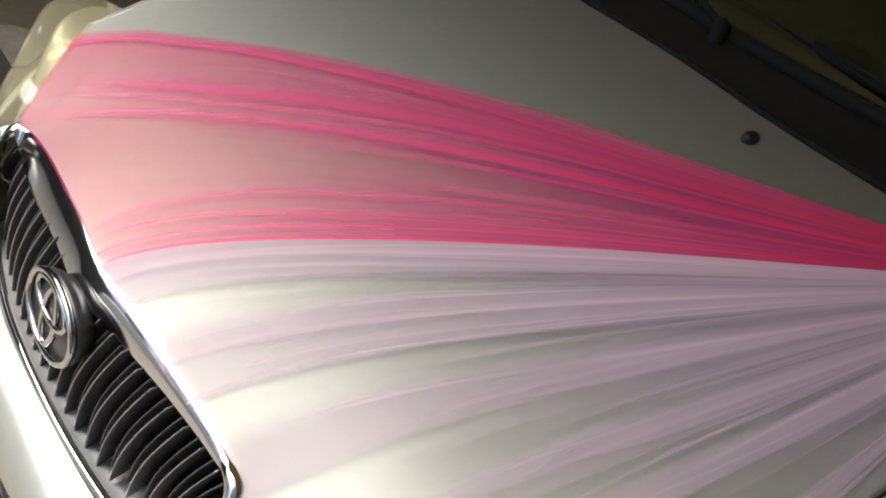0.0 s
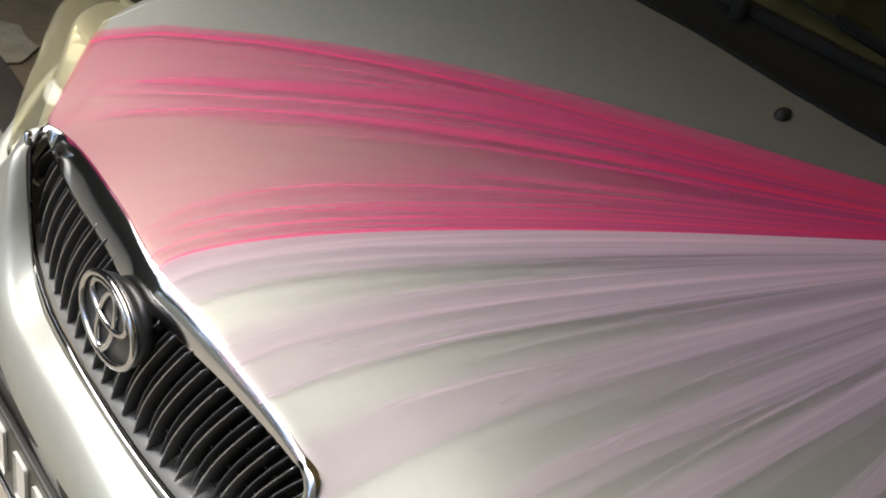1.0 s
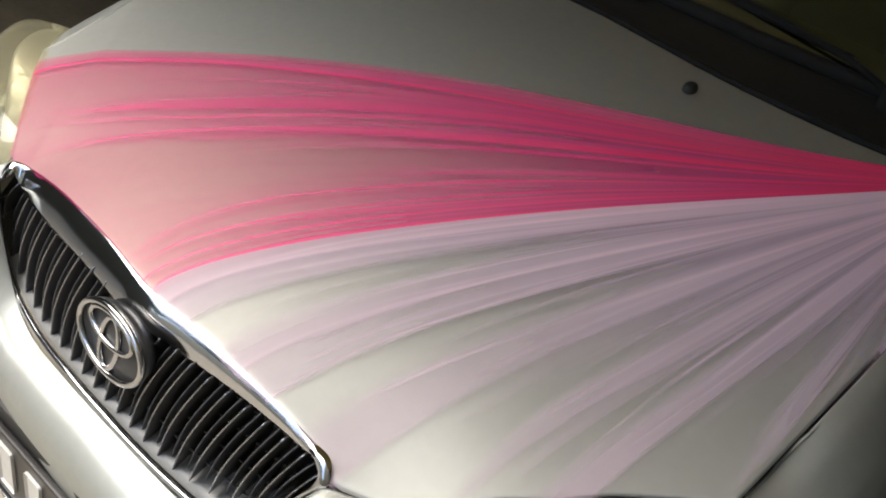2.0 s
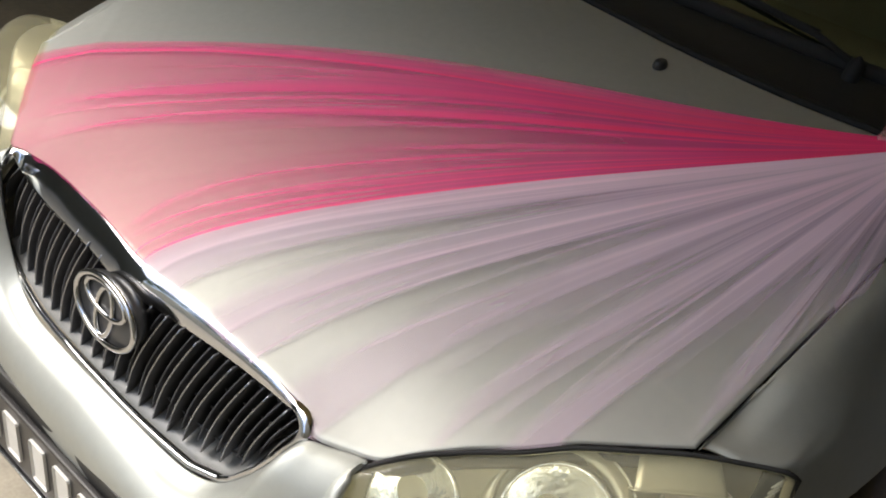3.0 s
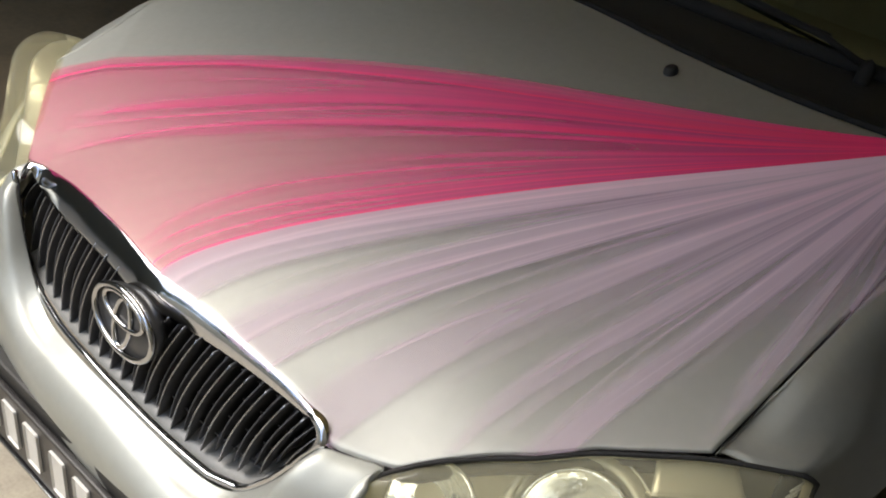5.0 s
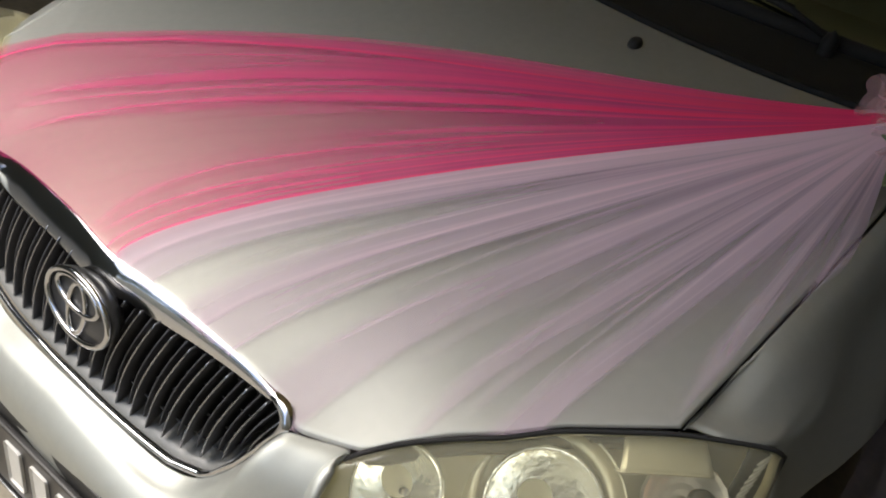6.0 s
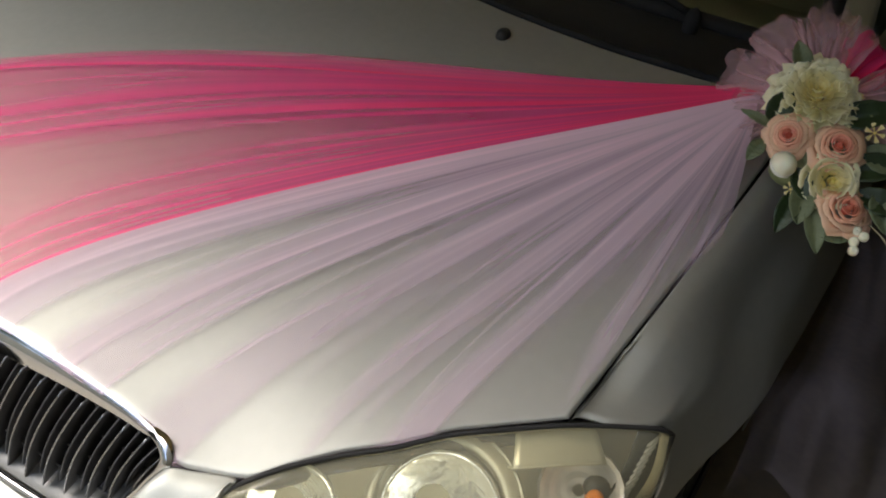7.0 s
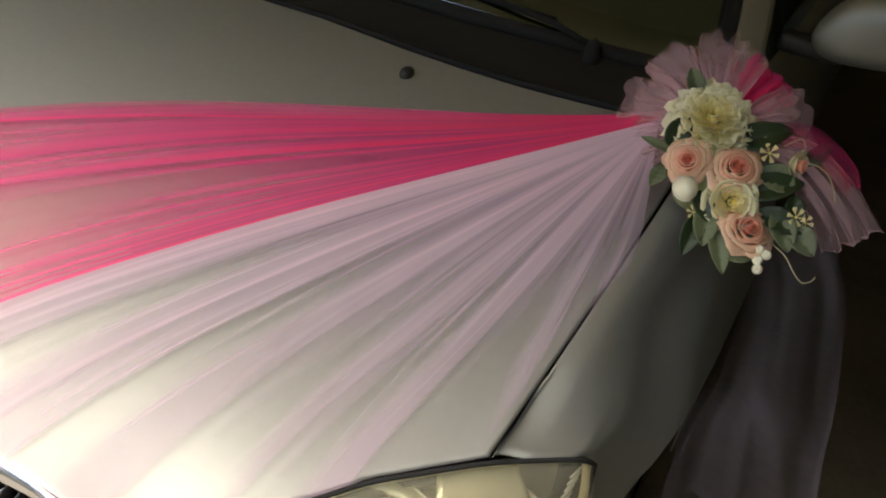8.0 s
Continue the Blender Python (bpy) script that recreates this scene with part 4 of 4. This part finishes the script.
pink_folds = [(0.070, 0.085, 0.170, 0.040, 0.012, 0.9, 0, 0.95), (0.080, 0.100, 0.190, 0.008, 0.005, 3.4, 0, 0.75), (0.120, 0.150, 0.25, 0.012, 0.006, 0.9, 0, 0.25),
              (0.350, 0.400, 0.345, 0.022, 0.014, 1.7, 0.12, 0.85), (0.340, 0.365, 0.310, 0.030, 0.020, 1.2, 0.20, 0.9), (0.400, 0.452, 0.400, 0.012, 0.005, 1.8, 0.09, 0.9), (0.27, 0.29, 0.24, 0.03, 0.02, 0.6, 0.4, 1.2),
              (0.525, 0.568, 0.540, 0.024, 0.010, 1.8, 0.11, 0.9), (0.50, 0.535, 0.50, 0.018, 0.012, 0.9, 0.25, 1.2), (0.58, 0.612, 0.590, 0.010, 0.005, 1.3, 0.32, 0.95),
              (0.68, 0.700, 0.700, 0.014, 0.008, 1.2, 0.42, 1.2), (0.845, 0.770, 0.735, 0.007, 0.005, 1.6, 0.035, 0.8), (0.855, 0.795, 0.760, 0.010, 0.006, 0.5, 0.10, 0.9), (0.890, 0.845, 0.815, 0.007, 0.005, 1.5, 0.03, 0.85),
              (0.905, 0.870, 0.850, 0.007, 0.005, 0.6, 0.05, 1.2), (0.945, 0.925, 0.905, 0.007, 0.005, 1.6, 0, 1.2), (0.968, 0.955, 0.940, 0.006, 0.005, 0.6, 0.03, 1.2), (0.993, 0.993, 0.993, 0.008, 0.009, 2.6, 0, 1.2)]
creases = random.Random(9)
for k in range(26):
    a = 0.04 + 0.94 * creases.random()
    pink_folds.append((a, a + 0.03 * (creases.random() - 0.5), a + 0.06 * (creases.random() - 0.5), 0.009, 0.006, 0.2 + 0.4 * creases.random(), 0.25 + 0.3 * creases.random(), 0.75 + 0.5 * creases.random()))
stretched("pink_tulle_drape", 0, gathered(pink_folds, 1.30), 0.180, 0.88, pink_tulle, "hot pink tulle stretched in folds over the silver bonnet", 800, 220, 0.00008, (0, 0.13, 0.37, 0.58, 0.70, 0.81, 0.905, 1))

white_bands = [(-0.03, 0.060, 2.6, 0, 0.4), (0.045, 0.132, 2.0, 0, 0.2), (0.205, 0.265, 1.9, 0, 0.5), (0.250, 0.338, 1.6, 0, 1.3), (0.285, 0.312, 0.5, 0.15, 0.7), (0.400, 0.470, 1.8, 0, 0.3), (0.445, 0.508, 0.9, 0.25, 0.6),
               (0.555, 0.602, 2.1, 0.03, 0.4), (0.585, 0.636, 1.5, 0.12, 1.4), (0.680, 0.737, 2.3, 0, 0.6), (0.728, 0.768, 0.8, 0.32, 0.5), (0.835, 0.872, 2.6, 0.06, 0.9), (0.880, 0.910, 1.5, 0.28, 0.7), (0.930, 1.02, 1.8, 0.05, 0.6),
               (0.125, 0.185, 1.2, 0.50, 0.6), (0.335, 0.385, 1.0, 0.58, 0.5), (0.50, 0.54, 1.0, 0.56, 0.5), (0.63, 0.69, 1.0, 0.62, 0.4), (0.765, 0.82, 1.0, 0.56, 0.6), (0.09, 0.11, 0.6, 0.3, 0.5), (0.42, 0.435, 0.5, 0.35, 0.6)]
threads = []
for k in range(64):
    start = 0.10 + 0.55 * creases.random()
    threads.append((creases.random(), 0.16 * (creases.random() - 0.5), 0.003 + 0.007 * creases.random() ** 2, 0.35 + 1.1 * creases.random(), start, min(1.3, start + 0.35 + 0.6 * creases.random())))
stretched("white_tulle_drape", 1, banded(white_bands, 0.16, threads), 0.22, 0.80, lilac_tulle, "pale lilac tulle fanned in folds over the bonnet", 800, 200, 0.0003, (0, 0.13, 0.20, 0.34, 0.51, 0.64, 0.77, 0.865, 1))


# ---- bouquet ----
FACE = Vector((0.15, -0.75, 0.65)).normalized()
SIDE = Vector((1.0, 0.20, 0.0)).normalized()
SIDE = (SIDE - FACE * SIDE.dot(FACE)).normalized()
UP = FACE.cross(SIDE)
FRAME = Matrix((SIDE, UP, FACE)).transposed().to_4x4()


def petal_material(name, inner, outer, rough=0.55):
    """Silk petals, deeper in the heart than at the lip, each a little different."""
    m = material(name, outer, rough, 0.0, 30, 0.06)
    nt = m.node_tree
    b = nt.nodes["Principled BSDF"]
    att, mix, info, rng, hue = (nt.nodes.new("ShaderNode" + k) for k in ("UVMap", "MixRGB", "ObjectInfo", "MapRange", "HueSaturation"))
    sep = nt.nodes.new("ShaderNodeSeparateXYZ")
    mix.inputs[1].default_value, mix.inputs[2].default_value = (*inner, 1), (*outer, 1)
    rng.inputs[3].default_value, rng.inputs[4].default_value = 0.93, 1.04
    nt.links.new(att.outputs[0], sep.inputs[0])
    nt.links.new(sep.outputs[1], mix.inputs[0])
    nt.links.new(mix.outputs[0], hue.inputs["Color"])
    nt.links.new(info.outputs["Random"], rng.inputs[0])
    nt.links.new(rng.outputs[0], hue.inputs["Value"])
    nt.links.new(hue.outputs[0], b.inputs["Base Color"])
    b.inputs["Subsurface Weight"].default_value = 0.20
    b.inputs["Subsurface Radius"].default_value = (1.0, 0.6, 0.4)
    b.inputs["Subsurface Scale"].default_value = 0.005
    return m


peach = petal_material("peach_petal", (1.0, 0.45, 0.27), (1.0, 0.66, 0.42))
peach_mid = petal_material("peach_middle", (1.0, 0.31, 0.18), (1.0, 0.55, 0.35))
peach_heart = petal_material("peach_heart", (0.99, 0.22, 0.13), (1.0, 0.42, 0.28))
bud_white = petal_material("bud_petal", (0.93, 0.90, 0.68), (0.95, 0.93, 0.80))
cream = petal_material("cream_petal", (0.96, 0.80, 0.30), (1.0, 0.92, 0.50))
ivory = petal_material("ivory_petal", (0.97, 0.87, 0.42), (1.0, 0.95, 0.62))
dark_leaf = material("dark_leaf", (0.022, 0.042, 0.014), 0.45, 0.0, 40, 0.25, 0.2)
pale_leaf = material("pale_leaf", (0.14, 0.17, 0.085), 0.6, 0.0, 40, 0.18, 0.2)
stem_green = material("stem", (0.30, 0.34, 0.16), 0.6, 0.0, 40, 0.15)
vine_cream = material("vine", (0.52, 0.46, 0.28), 0.6, 0.0, 40, 0.15)

bouquet = tagged(new("bouquet"), "cream peony and peach rose wedding bouquet tied at the bonnet corner", "bouquet")


def petal_mesh(name, span, reach, height, curl, wave, mat, heart=0.15, seed=0, cup=1.0):
    """One petal about a flower's axis: it rises out of the heart, cups and rolls its lip."""
    r = random.Random(seed)
    ph, nu, nv = r.random() * 6.3, 9, 6
    verts, uvs, faces = [], [], []
    for i in range(nu + 1):
        for j in range(nv + 1):
            a, v = 2 * i / nu - 1, j / nv
            top = 1 - 0.13 * abs(a) ** 4 + wave * 0.05 * math.sin(a * 6 + ph) + wave * 0.025 * math.sin(a * 17 + ph * 2)
            v2 = v * top
            ang = a * span / 2 * (0.45 + 0.55 * min(1, v * 1.8))
            rad = reach * (heart + (1 - heart) * math.sin(v2 * math.pi / 2) ** cup) + curl * reach * max(0, v2 - 0.7) ** 2 * 4
            z = height * v2 - curl * height * max(0, v2 - 0.72) ** 2 * 4.5 + wave * 0.06 * reach * math.sin(a * 5 + ph + v * 2) * v
            verts.append((rad * math.cos(ang), rad * math.sin(ang), z))
            uvs.append((i / nu, v))
    for i in range(nu):
        for j in range(nv):
            k = i * (nv + 1) + j
            faces.append((k, k + nv + 1, k + nv + 2, k + 1))
    me = bpy.data.meshes.new(name)
    me.from_pydata(verts, [], faces)
    lay = me.uv_layers.new(name="UVMap")
    lay.data.foreach_set("uv", np.array(uvs)[[k for q in faces for k in q]].ravel())
    me.polygons.foreach_set("use_smooth", [True] * len(faces))
    me.materials.append(mat)
    bm = bmesh.new()
    bm.from_mesh(me)
    bmesh.ops.solidify(bm, geom=bm.faces[:], thickness=0.0007)
    bm.to_mesh(me)
    bm.free()
    return me


def flower(name, centre, size, rings, tilt=(0, 0), label="", heart_mat=None, spin=0.0):
    """rings: rows of (count, span, reach, height, curl, wave, material, base height), from the heart out."""
    heart = disc_ring([(0.0, 0.30), (0.10, 0.28), (0.16, 0.10), (0.10, -0.12), (0.0, -0.16)], 12, (0, 0, 0), Matrix.Identity(4))
    ob = part(name, heart, heart_mat or rings[0][6], bouquet, label)
    ob.matrix_local = Matrix.Translation(centre) @ FRAME @ Euler((radians(tilt[0]), radians(tilt[1]), spin)).to_matrix().to_4x4() @ Matrix.Scale(size, 4)
    seed = int(centre[0] * 1000)
    jit = random.Random(seed)
    for row, (count, span, reach, height, curl, wave, mat, base, *root) in enumerate(rings):
        shapes = [petal_mesh("petal", span, reach, height, curl, wave, mat, root[0] if root else 0.10, seed + row * 7 + q) for q in range(min(count, 4))]
        for k in range(count):
            p = new("petal", shapes[k % len(shapes)])
            p.parent = ob
            p.matrix_local = Matrix.Translation((0, 0, base)) @ Matrix.Rotation(k * math.tau / count + row * 0.7 + 0.12 * math.sin(k * 3.1), 4, "Z") @ Matrix.Rotation((jit.random() - 0.5) * (0.36 if count > 6 else 0.16), 4, "Y") @ Matrix.Scale(0.94 + 0.12 * jit.random(), 4)
    return ob


def rose(centre, size, tilt=(0, 0), spin=0.0):
    rings = [(2, 3.6, 0.07, 0.30, 0.1, 0.2, peach_heart, 0.30, 0.8), (3, 2.9, 0.13, 0.30, 0.3, 0.3, peach_heart, 0.28, 0.8), (3, 2.8, 0.20, 0.30, 0.5, 0.4, peach_heart, 0.24, 0.8), (4, 2.4, 0.28, 0.30, 0.6, 0.5, peach_heart, 0.19, 0.78),
             (4, 2.5, 0.37, 0.31, 0.7, 0.5, peach_mid, 0.12, 0.76), (5, 2.2, 0.47, 0.32, 0.8, 0.6, peach_mid, 0.03, 0.74), (5, 2.2, 0.59, 0.33, 0.9, 0.7, peach, -0.08, 0.70), (6, 2.0, 0.74, 0.34, 1.0, 0.8, peach, -0.22, 0.62)]
    return flower("rose", centre, size, rings, tilt, "peach silk rose with a coral heart", peach_heart, spin)


rose((0.796, 0.806, 1.064), 0.036, (6, -16), 0.3)
rose((0.864, 0.820, 1.068), 0.044, (-2, 6), 1.1)
rose((0.912, 0.778, 1.000), 0.043, (14, 8), 2.0)
peony_rings = [(5, 1.5, 0.15, 0.28, 0.0, 2.0, cream, 0.36, 0.5), (7, 1.2, 0.28, 0.32, 0.05, 2.2, cream, 0.31, 0.5), (9, 1.05, 0.41, 0.34, 0.10, 2.3, cream, 0.24, 0.48), (10, 1.0, 0.54, 0.36, 0.14, 2.4, ivory, 0.15, 0.45),
               (11, 0.95, 0.67, 0.38, 0.18, 2.4, ivory, 0.03, 0.42), (12, 0.88, 0.79, 0.38, 0.24, 2.4, ivory, -0.11, 0.38), (13, 0.82, 0.90, 0.38, 0.28, 2.4, ivory, -0.27, 0.35), (12, 0.88, 1.0, 0.36, 0.34, 2.4, ivory, -0.44, 0.30)]
flower("peony", (0.803, 0.862, 1.112), 0.062, peony_rings, (-4, -4), "large cream peony with ruffled petals")
flower("cream_flower", (0.876, 0.792, 1.029), 0.040, [(5, 1.5, 0.20, 0.40, 0.0, 2.0, cream, 0.15, 0.5), (6, 1.4, 0.38, 0.42, 0.05, 2.0, cream, 0.08, 0.5), (6, 1.6, 0.60, 0.46, 0.10, 1.4, ivory, -0.05, 0.45),
                                                      (5, 1.9, 0.80, 0.50, 0.20, 1.2, ivory, -0.20, 0.40), (5, 2.0, 0.98, 0.50, 0.30, 1.2, ivory, -0.38, 0.35)], (14, 4), "ivory open flower with a yellow heart")
bud_shape = [(0.0, 1.0), (0.22, 0.97), (0.5, 0.84), (0.76, 0.58), (0.92, 0.22), (0.95, -0.1), (0.82, -0.5), (0.5, -0.8), (0.0, -0.95)]
part("bud", disc_ring([(r * 0.0195, h * 0.022) for r, h in bud_shape], 20, (0.809, 0.776, 1.032), FRAME), bud_white, bouquet, "closed ivory bud")
flower("bud_cup", (0.809, 0.777, 1.030), 0.0212, [(3, 2.3, 0.97, 0.75, -0.5, 0.2, bud_white, -0.45, 0.3)], (0, 0), "ivory petals hugging the bud")
flower("rose_bud", (0.938, 0.862, 1.090), 0.024, [(3, 2.8, 0.35, 1.0, 0.0, 0.2, peach_heart, -0.3), (4, 2.2, 0.6, 0.9, 0.2, 0.4, ivory, -0.35), (4, 1.6, 0.85, 0.7, 0.4, 0.6, ivory, -0.4)], (10, 55), "small peach bud in ivory petals")
for c, s in (((0.899, 0.852, 1.097), 0.015), ((0.968, 0.812, 1.032), 0.014), ((0.982, 0.818, 1.026), 0.012), ((0.832, 0.768, 1.004), 0.011)):
    flower("filler_flower", c, s, [(6, 0.55, 1.0, 0.18, 0.1, 0.3, cream, 0.0)], (8, 10), "tiny pale yellow filler flower")


def leaf(centre, along, length, width, mat, label, lean=0.25, fold=0.25):
    """A pointed leaf with a folded midrib; along: its way in the bouquet's plane, degrees."""
    def skin(u, v):
        a = 2 * u - 1
        w = width * math.sin(math.pi * min(1, v * 0.96 + 0.02)) ** 0.75 * (1 - 0.25 * v)
        return (length * (v - 0.15), a * w / 2, abs(a) * w * fold + lean * length * math.sin(v * 2.4) * 0.35 + 0.0015 * math.sin(v * 30 + a * 3))
    bm = sheet(skin, 8, 14, 0.0008)
    ob = part("leaf", bm, mat, bouquet, label)
    ob.matrix_local = Matrix.Translation(centre) @ FRAME @ Matrix.Rotation(radians(along), 4, "Z")
    return ob


dark, pale = "dark green waxy leaf", "dusty pale green leaf"
for c, a, l, w, m, t in (((0.764, 0.812, 1.078), 75, 0.062, 0.044, dark_leaf, dark), ((0.848, 0.850, 1.098), 28, 0.105, 0.050, dark_leaf, dark), ((0.890, 0.812, 1.046), 24, 0.100, 0.050, dark_leaf, dark),
                         ((0.925, 0.800, 1.026), -10, 0.075, 0.045, dark_leaf, dark), ((0.842, 0.768, 0.998), -98, 0.072, 0.038, dark_leaf, dark), ((0.832, 0.782, 1.030), -60, 0.05, 0.036, dark_leaf, dark),
                         ((0.845, 0.800, 1.052), 110, 0.045, 0.032, dark_leaf, dark), ((0.955, 0.866, 1.100), 52, 0.052, 0.030, dark_leaf, dark), ((0.958, 0.828, 1.054), -80, 0.05, 0.034, dark_leaf, dark),
                         ((0.873, 0.762, 0.994), -68, 0.078, 0.036, pale_leaf, pale), ((0.850, 0.772, 1.012), -82, 0.062, 0.044, pale_leaf, pale), ((0.764, 0.806, 1.072), 168, 0.055, 0.018, pale_leaf, pale),
                         ((0.766, 0.790, 1.048), -110, 0.040, 0.028, pale_leaf, pale), ((0.770, 0.880, 1.142), 118, 0.055, 0.034, pale_leaf, pale), 
                         ((0.945, 0.806, 1.030), -62, 0.066, 0.046, pale_leaf, pale), ((0.972, 0.802, 1.018), -40, 0.056, 0.046, pale_leaf, pale), ((0.905, 0.838, 1.075), -20, 0.060, 0.05, pale_leaf, pale),
                         ((0.932, 0.756, 0.980), 200, 0.05, 0.03, pale_leaf, pale), ((0.862, 0.872, 1.118), 10, 0.05, 0.03, pale_leaf, pale)):
    leaf(Vector(c) - FACE * 0.012, a, l, w, m, t)
for k, (x, y) in enumerate(((0.0, 0.0), (0.010, 0.011), (0.003, -0.013), (-0.002, 0.016))):
    c = Vector((0.942, 0.757, 0.972)) + SIDE * x + UP * y
    part("berry", disc_ring([(0.0, 0.006), (0.003, 0.008), (0.0065, 0.006), (0.0078, -0.001), (0.005, -0.007), (0.0, -0.008)], 12, c, FRAME), bud_white, bouquet, "small cream bell bud")
for pts in (((0.95, 0.785, 0.992), (0.975, 0.775, 0.985), (0.992, 0.765, 0.972), (1.008, 0.760, 0.962), (1.020, 0.765, 0.965), (1.024, 0.772, 0.972)),
            ((0.945, 0.86, 1.09), (0.962, 0.862, 1.098), (0.985, 0.86, 1.092), (1.002, 0.852, 1.074), (1.010, 0.846, 1.060)),
            ((0.915, 0.85, 1.115), (0.935, 0.865, 1.128), (0.945, 0.866, 1.108), (0.94, 0.855, 1.085))):
    path = smooth_path(pts)
    part("vine", tube([path(t) for t in np.linspace(0, 1, 20)], 0.0009, 6), vine_cream, bouquet, "thin cream vine")
stem = smooth_path([(0.80, 0.865, 0.975), (0.82, 0.855, 1.02), (0.85, 0.835, 1.045)])
part("stem_bundle", tube([stem(t) for t in np.linspace(0, 1, 8)], lambda t: 0.022 + 0.018 * t, 12), stem_green, bouquet, "bound green stems")


# ---- bow and tails ----
bow = tagged(new("tulle_bow"), "puffed pink and rose tulle bow behind the flowers", "bow")
HUB = Vector((0.815, 0.895, 1.100))


def loop(a0, a1, reach, puff, folds, mat, label, thick, seed, depth=0.05):
    """A puffed loop: it runs out from the hub, rolls over its rim and comes back behind."""
    r = random.Random(seed)
    ph = [r.random() * 6.3 for _ in range(4)]

    def place(u, v):
        ang = radians(a0 + (a1 - a0) * u + 5 * math.sin(v * 3 + ph[0]))
        edge = 0.90 + 0.10 * math.sin(math.pi * u) ** 0.5
        wob = edge * (1 + 0.035 * math.sin(u * folds * 2.6 + ph[1]) + 0.018 * math.sin(u * folds * 6.3 + ph[2]))
        rad = reach * wob * math.sin(math.pi * v) ** 0.62
        off = puff * (0.5 - v) * 2.4 * math.sin(math.pi * v) ** 0.4 + 0.010 * math.sin(u * folds * math.tau + ph[3] + 2 * v) * math.sin(math.pi * v) - depth
        p = HUB + SIDE * rad * math.cos(ang) + UP * rad * math.sin(ang) + FACE * off
        return p + Vector(noise.noise_vector(p * 38 + Vector((seed, 0, 0)))) * 0.006 * math.sin(math.pi * v)

    def cloth(u, v):
        return thick * (0.55 + 0.9 * abs(math.sin(u * folds * math.pi + ph[1])) + 2.0 * (2 * abs(u - 0.5)) ** 6 + 1.1 * math.exp(-((v - 0.5) / 0.05) ** 2)) / max(0.30, math.sin(math.pi * v))
    cloth_sheet("loop", place, cloth, 26, 22, mat, bow, label)


puffs = random.Random(5)
for k in range(19):
    a = 205 - k * 6.6 + 5 * puffs.random()
    loop(a + 15, a - 15, 0.134 + 0.034 * puffs.random() - (0.02 if k == 0 else 0), 0.016 + 0.014 * puffs.random(), 1.6 + 1.6 * puffs.random(), rose_tulle, "pale rose tulle loop", 0.14, k + 20, 0.018 + 0.050 * puffs.random())
for k, a in enumerate((82, 71, 60, 50)):
    loop(a + 15, a - 15, 0.132 + 0.012 * (k % 2), 0.018, 1.2, pink_tulle, "hot pink tulle loop", 0.42, k + 40, 0.034 + 0.006 * k)
for k, a in enumerate((41, 31, 21, 11)):
    loop(a + 13, a - 13, 0.128 + 0.02 * (k % 2), 0.026, 1.9, rose_tulle, "pale rose tulle loop", 0.13, k + 50, 0.016 + 0.01 * k)


def tail(points, widths, folds, mat, label, thick, seed, wave=0.012, across=None):
    path, r = smooth_path(points), random.Random(seed)
    ph = r.random() * 6.3

    def place(u, v):
        c = Vector(path(v))
        d = Vector(path(min(1, v + 0.02))) - Vector(path(max(0, v - 0.02)))
        side = (across or FACE).cross(d).normalized()
        w = float(np.interp(v, (0, 0.3, 1), widths))
        nrm = d.cross(side).normalized()
        ragged = 0.004 * math.sin(u * 23 + ph) * v ** 6
        return c + side * (u - 0.5) * w + nrm * wave * (math.sin(u * folds * 4.1 + ph + v * 2) + 0.6 * math.sin(u * folds * 9.7 + ph * 2 - v * 3)) * (0.4 + v) + d.normalized() * ragged

    return cloth_sheet("tail", place, lambda u, v: thick * (0.5 + abs(math.sin(u * folds * 2.1 + ph + 1.5 * v)) * (0.6 + 0.6 * math.sin(u * folds * 5.3 - ph))) * (1.6 - 0.8 * v) * min(1.0, 0.1 + 4 * v) * (1 + 1.3 * math.exp(-(u / 0.03) ** 2) + 1.3 * math.exp(-((1 - u) / 0.03) ** 2) + 1.6 * math.exp(-((1 - v) / 0.03) ** 2)), 60, 40, mat, bow, label)


tail([(0.87, 0.890, 1.10), (0.93, 0.885, 1.125), (0.97, 0.880, 1.118), (1.005, 0.875, 1.100), (1.022, 0.870, 1.078)], (0.03, 0.040, 0.034), 3, pink_tulle, "hot pink tulle tail", 0.16, 11, 0.008)
tail([(0.88, 0.885, 1.09), (0.935, 0.875, 1.095), (0.99, 0.870, 1.065), (1.03, 0.868, 1.030), (1.056, 0.865, 1.000)], (0.03, 0.070, 0.090), 4, rose_tulle, "pale rose tulle tail", 0.36, 12, 0.008)
ahead = Vector((0.2, -1, 0.3))
tail([(0.95, 0.80, 1.02), (0.985, 0.77, 0.99), (1.01, 0.76, 0.94), (1.027, 0.76, 0.846), (1.041, 0.76, 0.742), (1.045, 0.75, 0.646), (1.06, 0.745, 0.53)], (0.09, 0.13, 0.24), 2, veil_tulle, "sheer lilac tulle veil hanging beside the wing", 0.055, 13, 0.016, ahead)
tail([(0.99, 0.79, 0.73), (1.02, 0.77, 0.66), (1.05, 0.755, 0.58), (1.07, 0.745, 0.48)], (0.10, 0.20, 0.26), 3, veil_tulle, "sheer lilac tulle veil hanging beside the wing", 0.035, 17, 0.014, ahead)
